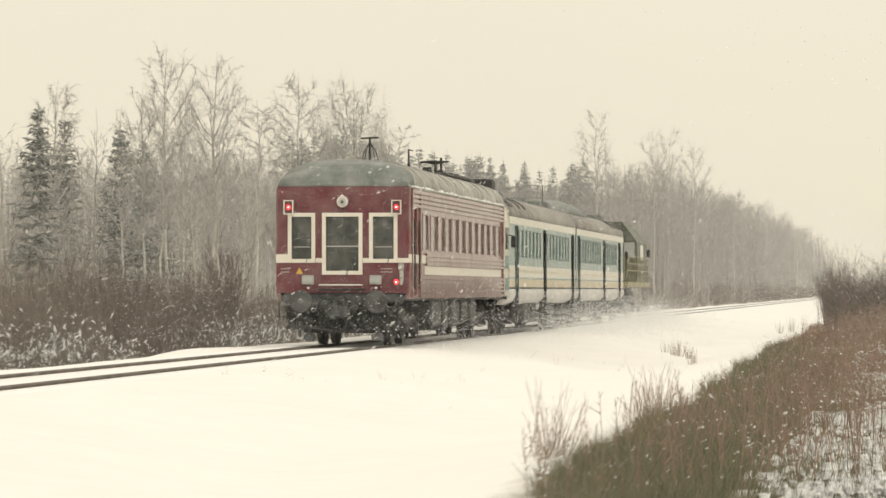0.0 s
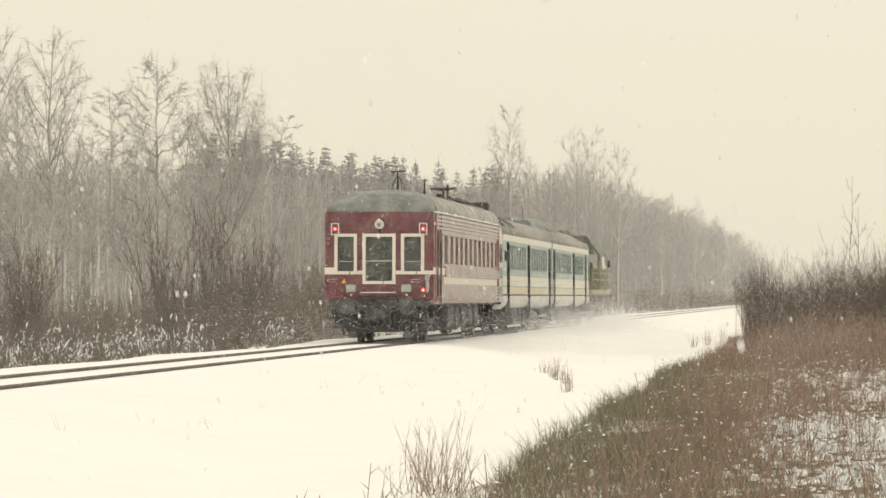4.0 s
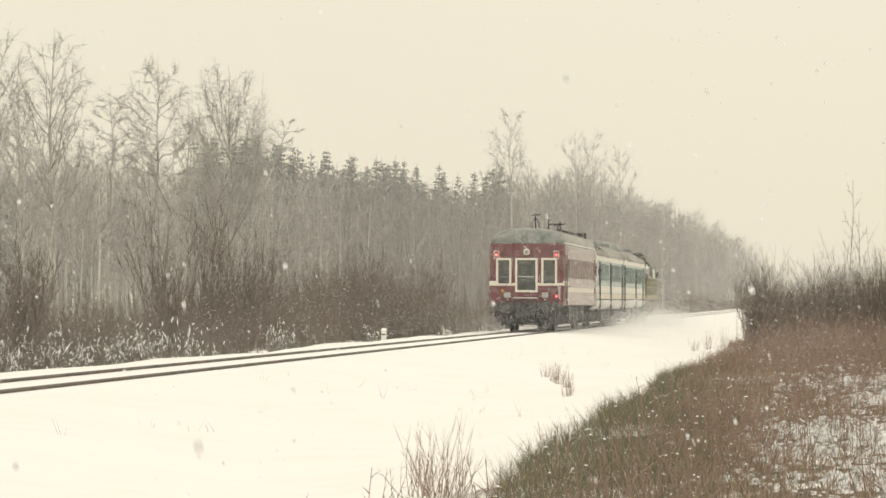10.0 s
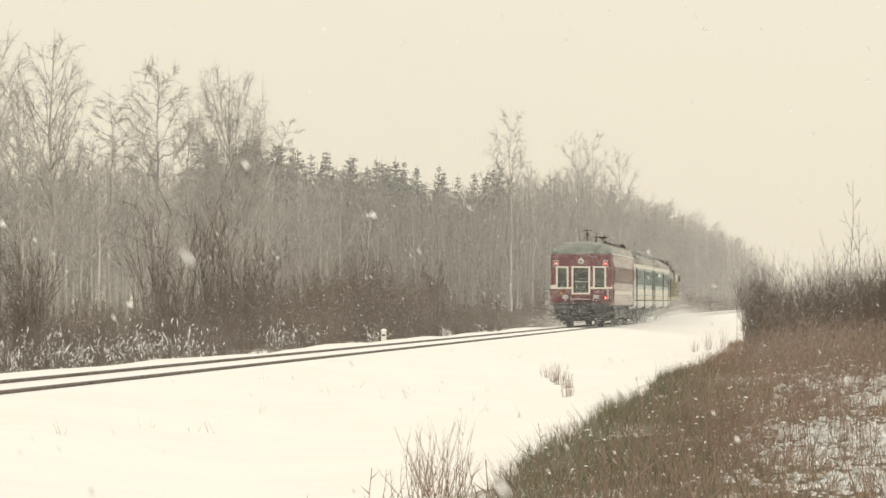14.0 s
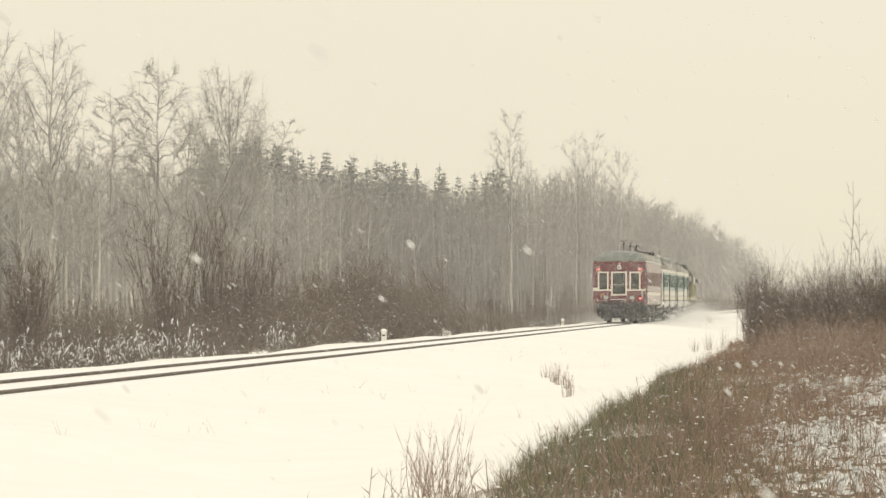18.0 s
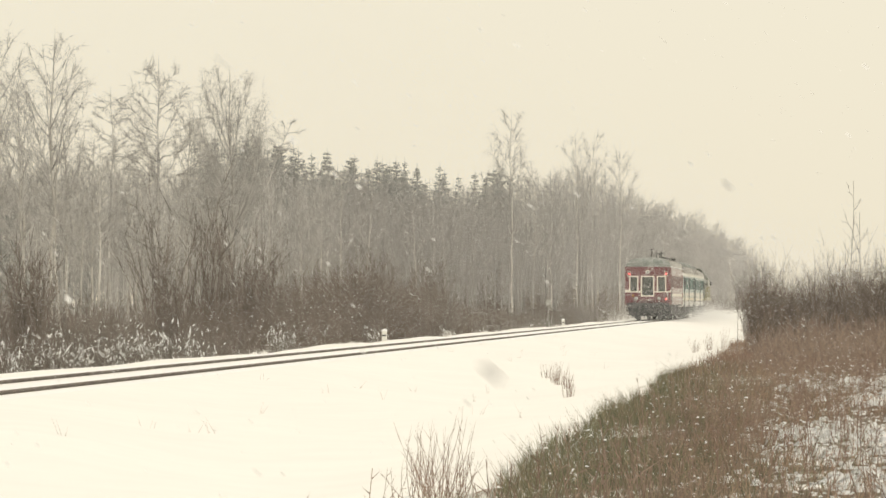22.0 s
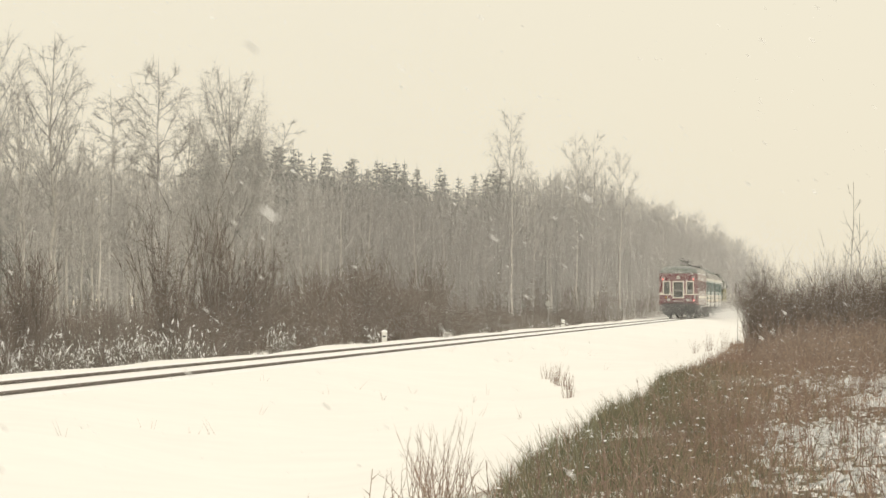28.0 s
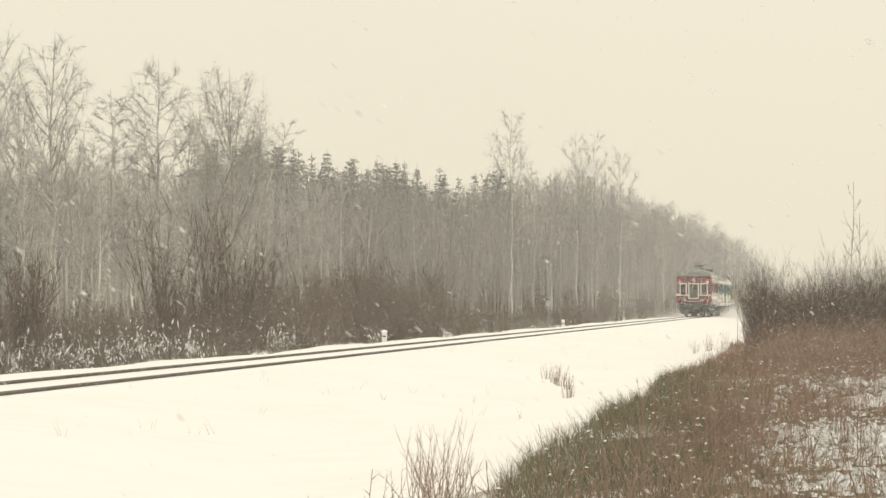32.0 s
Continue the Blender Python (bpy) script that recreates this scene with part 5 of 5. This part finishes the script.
def bank():
    rng = np.random.RandomState(31)

    def field(n, x1, y0, y1, power):
        y = y0 + (y1 - y0) * rng.rand(n) ** power
        e = np.array([bank_edge(v) for v in y])
        x = e + (x1 - e) * rng.rand(n)
        return x, y

    waves = [(1.1 * 1.45 ** i * math.sin(2.4 * i), 0.32 * 1.45 ** i * math.cos(2.4 * i + 0.7), 1.9 * i, 0.9 ** i) for i in range(9)]

    def tufted(x, y, k):
        """Irregular thick and thin growth, from 0 to 1."""
        return np.clip(0.5 + 0.17 * sum(c * np.sin(x * p + y * q + ph * k) for p, q, ph, c in waves), 0, 1)

    # grey-green grass along the edge, then rust-brown weeds, thin where snow lies
    for name, n, x1, y1, hh, r, m, label in (("green_grass", 85000, 0.3, 100, 0.24, 0.0033, M_GRASS, "dull green winter grass on the bank"),
                                             ("brown_weeds", 125000, 4.5, 150, 0.27, 0.0034, M_STRAW, "dry rust-brown weeds on the bank")):
        x, y = field(n, x1, 3, y1, 1.7)
        t = tufted(x, y, 1.0)
        if name == "brown_weeds":
            keep = (x > -1.5 - 0.028 * (y - 30) + 0.25 * np.sin(y * 0.3) + 0.9 * rng.rand(n)) | (rng.rand(n) < 0.16)
            keep &= rng.rand(n) < 1.0 - 0.9 * np.clip((x + 1.1) / 0.8, 0, 1) * (t < 0.62)
        else:
            keep = rng.rand(n) < 1.15 - np.clip((x + 2.0 + 0.022 * (y - 30)) / 1.8, 0, 1)
        keep &= (x < -1.1) | (y > 15) | (rng.rand(n) < 0.35)
        x, y, t = x[keep], y[keep], t[keep]
        a = np.stack([x, y, ground_z(x, y) - 0.03], 1)
        h = hh * (0.35 + 0.9 * rng.rand(len(x)) ** 1.5) * (0.65 + 0.7 * t)
        lean = rng.randn(len(x), 2) * 0.38
        b = a + np.stack([lean[:, 0] * h, lean[:, 1] * h, h], 1)
        link_stuff(name, [("blades", cones(a, b, r * (0.75 + 0.012 * y)), m)], label, "grass")
    # taller weed stalks with side sprigs and seed heads
    x, y = field(2600, 4.5, 4, 120, 1.6)
    keep = x > -2.6 + 0.8 * rng.rand(len(x))
    x, y = x[keep], y[keep]
    a = np.stack([x, y, ground_z(x, y) - 0.03], 1)
    b = a + np.stack([rng.randn(len(x)) * 0.07, rng.randn(len(x)) * 0.07, 0.3 + 0.32 * rng.rand(len(x))], 1)
    sprig = [cones(a, b, 0.0035, 0.002)]
    for k in range(4):
        q = a + (b - a) * (0.55 + 0.12 * k)
        sprig.append(cones(q, q + np.stack([rng.randn(len(x)) * 0.05, rng.randn(len(x)) * 0.05, 0.03 + 0.07 * rng.rand(len(x))], 1), 0.004))
    link_stuff("weed_stalks", [("stalks", merge(sprig), M_REDTWIG)], "tall reddish-brown weed stalks", "grass")
    # snow caught on the weeds, and patches of it on the ground between them
    x, y = field(7500, 5.0, 5, 120, 1.6)
    keep = rng.rand(len(x)) < 0.22 + 0.78 * np.clip((x + 1.2) / 1.4, 0, 1)
    x, y = x[keep], y[keep]
    z = ground_z(x, y) + 0.08 + 0.22 * rng.rand(len(x))
    lump = np.stack([x, y, z], 1)
    more = lump[rng.rand(len(lump)) < 0.6]
    lump = np.concatenate([lump, more + rng.randn(len(more), 3) * 0.014])
    caps = blobs(lump, 0.005 + 0.016 * rng.rand(len(lump)) ** 2.5)
    n = 14000
    y = 3 + 70 * rng.rand(n) ** 1.7
    x = -0.9 + 3.2 * rng.rand(n)
    ok = tufted(x, y, 1.0) < 0.35 + 0.35 * rng.rand(n)
    x, y = x[ok], y[ok]
    drift = blobs(np.stack([x, y, ground_z(x, y) + 0.09 * rng.rand(len(x))], 1), 0.016 + 0.06 * rng.rand(len(x)) ** 2.5, 0.9)
    link_stuff("snow_caps", [("caps", caps, M_SNOW), ("drifts", drift, M_SNOW)], "tufts and patches of snow among the weeds", "snow")
    # bushes that close the view beyond the bank
    kinds = [bush(300 + k, 3.0, 17, 4, 0.7, 0.009) for k in range(5)]
    spots = []
    for k in range(330):
        y = 112 + 90 * rng.rand()
        x = -0.0158 * y + 9.0 * rng.rand() ** 0.85
        dip = np.interp(-x / y, [-0.02, 0.003, 0.007, 0.0098, 0.0122, 0.014, 0.0158], [1.06, 1.02, 0.9, 0.72, 0.6, 0.66, 0.7])
        spots.append((x, y, (0.66 + 0.4 * rng.rand()) * dip))
    for k in range(70):
        y = 125 + 60 * rng.rand()
        spots.append((-(0.0157 + 0.0007 * rng.randn()) * y, y, 0.45 + 0.62 * rng.rand()))
    for k in range(110):
        y = 112 + 62 * rng.rand()
        out = rng.rand() ** 1.3
        spots.append((-(0.015 + 0.0042 * out) * y, y, (0.2 + 0.42 * rng.rand()) * (1.15 - 0.8 * out)))
    v, f = scatter(kinds, spots, rng)
    clumps = v[rng.choice(len(v), 1500)]
    link_stuff("willow_thicket", [("stems", (v, f), M_WILLOW), ("snow_tufts", blobs(clumps, 0.012 + 0.02 * rng.rand(len(clumps))), M_SNOW)],
               "dense dark willow thicket on the bank", "bushes")
    # rust-brown shrubs that run down from the foot of the thicket over the bank
    kinds = [bush(330 + k, 1.0, 15, 4, 1.0, 0.0065) for k in range(5)]
    spots = []
    for k in range(720):
        y = 52 + 72 * rng.rand() ** 0.6
        x = -0.0175 * y + (0.0345 * y) * rng.rand()
        if x > bank_edge(y) + 0.55 - 0.006 * (y - 52):
            spots.append((x, y, (0.2 + 0.62 * rng.rand() ** 2.2) * (0.55 + 0.75 * (y - 52) / 72)))
    for k in range(210):
        y = 86 + 40 * rng.rand()
        x = (-0.0172 + 0.031 * rng.rand()) * y
        spots.append((x, y, (0.55 + 1.0 * rng.rand()) * (0.75 + 0.25 * (y - 86) / 40)))
    for k in range(330):
        y = 17 + 38 * rng.rand() ** 0.8
        x = -1.45 - 0.02 * (y - 30) + 2.6 * rng.rand()
        if rng.rand() < 1.0 - 0.9 * (x > -0.7):
            spots.append((x, y, 0.2 + 0.24 * rng.rand()))
    v, f = scatter(kinds, spots, rng)
    tips = v[rng.choice(len(v), 900)]
    link_stuff("rusty_shrubs", [("stems", (v, f), M_RUST), ("snow_tufts", blobs(tips, 0.008 + 0.016 * rng.rand(len(tips)) ** 2), M_SNOW)],
               "low rust-brown leafless shrubs with snow tufts on the bank", "bushes")
    for k, (x, y, h) in enumerate(((0.6, 140, 5.3), (0.85, 141, 4.3))):
        t = thing("sapling", pose(x, y, float(ground_z(x, y))), "thin bare sapling above the willow thicket", "tree", "saplings")
        tr, cr = bare_tree(340 + k, h, 0.1, 0.5, 7, 1.6, -0.2, 3, 1, thick=0.004, girth=0.0016)
        link("stem", soup("stem", *merge([tr, cr]), M_SHRUB), t)
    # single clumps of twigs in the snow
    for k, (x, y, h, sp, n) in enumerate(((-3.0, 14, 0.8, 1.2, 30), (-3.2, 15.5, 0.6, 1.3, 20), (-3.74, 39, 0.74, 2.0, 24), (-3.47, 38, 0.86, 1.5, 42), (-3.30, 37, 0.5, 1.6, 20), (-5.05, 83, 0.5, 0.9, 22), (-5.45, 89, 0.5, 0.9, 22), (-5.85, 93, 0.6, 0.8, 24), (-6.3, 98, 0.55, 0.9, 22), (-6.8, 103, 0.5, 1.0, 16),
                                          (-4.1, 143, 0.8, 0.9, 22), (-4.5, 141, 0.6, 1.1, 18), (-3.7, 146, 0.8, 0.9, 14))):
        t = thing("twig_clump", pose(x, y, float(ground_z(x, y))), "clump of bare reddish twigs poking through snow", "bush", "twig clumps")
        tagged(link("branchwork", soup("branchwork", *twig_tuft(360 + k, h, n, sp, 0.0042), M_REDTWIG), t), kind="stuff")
    pts = np.stack([-11 + 7.5 * rng.rand(34), 36 + 110 * rng.rand(34)], 1)
    a = np.array([(x + rng.randn() * 0.05, y, float(ground_z(x, y)) - 0.02) for x, y in pts for _ in range(3)])
    b = a + np.stack([rng.randn(len(a)) * 0.08, rng.randn(len(a)) * 0.08, 0.08 + 0.2 * rng.rand(len(a))], 1)
    link_stuff("dry_stalks", [("stalks", cones(a, b, 0.0022), M_STRAW)], "sparse dry stalks sticking out of the snow", "grass")


def trackside():
    """Kilometre posts and a round board beside the far rail."""
    for y, h in ((152, 0.36), (253, 0.36)):
        x = -15.75
        z = float(ground_z(x, y))
        t = thing("distance_post", pose(x, y, z), "short white distance post capped with snow", "post", "distance posts")
        part("post", box(-0.085, 0.085, -0.1, 0.1, -0.2, h, 0.02), M_WHITE, t)
        part("number_bar", box(-0.06, 0.06, -0.106, -0.1, h * 0.45, h * 0.6), M_BLACK, t)
        cap = bmesh.new()
        bmesh.ops.create_icosphere(cap, subdivisions=2, radius=0.11, matrix=Matrix.Translation((0, 0, h)) @ Matrix.Diagonal((1, 1, 0.55, 1)))
        part("snow_cap", cap, M_SNOW, t, "", True)
    x, y = -17.8, 271
    t = thing("round_board", pose(x, y, float(ground_z(x, y))), "round white board on a thin grey post by the scrub", "sign")
    part("post", rod((0, 0, -0.2), (0, 0, 1.6), 0.03), M_STEEL, t)
    part("board", rod((0, -0.07, 1.62), (0, -0.10, 1.62), 0.17, None, 24), M_STEEL, t)


bank()
trackside()


# ---------------------------------------------------------------- falling snow, in bodies of loose flakes
def snowfall():
    """Single flakes near by, and the fine veil whose flakes are ever more and larger towards the distance."""
    rng = np.random.RandomState(41)

    def spread(n, y, margin_x, margin_z, left=0.215, right=0.02, high=0.075):
        x = (-left * y - 1 - margin_x) + ((left + right) * y + 2 + margin_x) * rng.rand(n)
        z = EYE_Z - 0.05 * y - 0.3 + ((high + 0.05) * y + 0.6 + margin_z) * rng.rand(n)
        return np.stack([x, y, z], 1)

    n, m, big = 42000, 3000, 13000
    p = np.concatenate([spread(n, np.sqrt(9 ** 2 + (60 ** 2 - 9 ** 2) * rng.rand(n)), 26, 34), spread(m, 4.5 + 4.5 * rng.rand(m), 26, 34),
                        spread(big, 10 + 22 * rng.rand(big), 26, 34)])
    r = np.concatenate([0.003 + 0.006 * rng.rand(n) ** 2, 0.005 + 0.007 * rng.rand(m) ** 2, 0.006 + 0.006 * rng.rand(big) ** 2])
    near = tagged(link("near_flakes", soup("near_flakes", *flakes(p, r), M_FLAKE)), "falling snowflakes close by", "snow", kind="stuff")
    veils = []
    for name, n, y0, y1, deep, label in (
            ("fine_flakes", 150000, 26, 90, 1.0, "fine falling snow before the train"),
            ("mid_flakes", 380000, 90, 200, 1.0, "fine snow falling over the track"),
            ("far_flakes", 240000, 200, 470, 0.8, "veil of falling snow before the wood"),
            ("distant_flakes", 125000, 470, 1500, 0.55, "dense distant veil of falling snow")):
        y = y0 + (y1 - y0) * rng.rand(n)
        b = -0.225 * deep + (0.225 * deep + 0.012) * rng.rand(n)
        top = np.minimum(0.008 + 0.52 * np.abs(b), 0.066) * y * (0.7 + 0.6 * rng.rand(n)) + 1.5
        low = np.minimum(EYE_Z + 0.3, 0.03 * y + 0.5)
        p = np.stack([b * y - 1.2 * rng.rand(n), y, EYE_Z - low + (top + low) * rng.rand(n)], 1)
        size = 0.26 + 0.5 * rng.rand(n) ** 6 if y0 < 90 else 0.27 + 0.09 * rng.rand(n)
        v, f = flakes(p, y / FOCAL * size, True)
        veils.append(tagged(link(name, soup(name, v, f, M_FLAKE)), label, "snow", kind="stuff"))
    return near, veils


NEAR_SNOW, VEILS = snowfall()


def plume():
    """Powder whirled up by the wheels, along the train's flanks and tail."""
    rng = np.random.RandomState(51)
    n = 100000
    y = 104 - 112 * rng.rand(n) ** 1.25
    grow = np.clip((104 - y) / 100, 0.2, 1.0)
    x = 1.5 + rng.gamma(1.5, 0.9, n) * (0.5 + grow)
    left = rng.rand(n) < 0.35
    x[left] = -x[left]
    z = rng.gamma(1.1, 0.36, n) * (0.6 + 0.9 * grow)
    keep = (z < 3.0) & ((y > 30) | (rng.rand(n) < 0.14))
    v, f = flakes(np.stack([x, y, z - 0.08], 1)[keep], (0.007 + 0.011 * rng.rand(n))[keep], True)
    return tagged(link("snow_plume", soup("snow_plume", v, f, M_FLAKE)), "powder snow whirled up along the train", "snow", kind="stuff")


PLUME = plume()

# ---------------------------------------------------------------- what moves
TRAIN_ROWS = [(0.0, 77.1), (0.5, 85.4), (1.0, 92.9), (1.5, 98.65), (2.0, 104.3), (2.5, 109.3)] + [
    (t, 114.25 + 9.95 * (t - 3.0)) for t in (3.0, 4.0, 5.5, 7.0, 9.0, 12.0, 15.0, 19.0, 23.0, 28.0, 32.0)]


def tail_at(t):
    ts, ys = [r[0] for r in TRAIN_ROWS], [r[1] for r in TRAIN_ROWS]
    return float(np.interp(t, ts, ys))


def motions():
    for ob, off in OFFSETS:
        walk(ob, [(t, pose(TRACK, y + off, 0)) for t, y in TRAIN_ROWS])
    walk(PLUME, [(t, pose(TRACK, y, 0)) for t, y in TRAIN_ROWS])
    times = [k / 30 for k in range(0, 60)] + [k / 15 for k in range(30, 481)]
    for w in COACH_WHEELS + REAR_WHEELS + FRONT_WHEELS + ENGINE_WHEELS:
        y0 = w.matrix_basis.translation.copy()
        walk(w, [(t, pose(0, y0.y, y0.z, -math.degrees((tail_at(t) - 77.1) / 0.475))) for t in times])
    # the wind freshens in the second half
    drift = ((0, 0, 0), (3.5, 1.0, -4.2), (14.5, 4.5, -15.5), (19, 9.0, -20.0), (32, 25.0, -33.0))
    walk(NEAR_SNOW, [(t, pose(x, 0, z)) for t, x, z in drift])
    for ob in VEILS:
        walk(ob, [(t, pose(x * 0.05, 0, z * 0.04)) for t, x, z in drift])


motions()
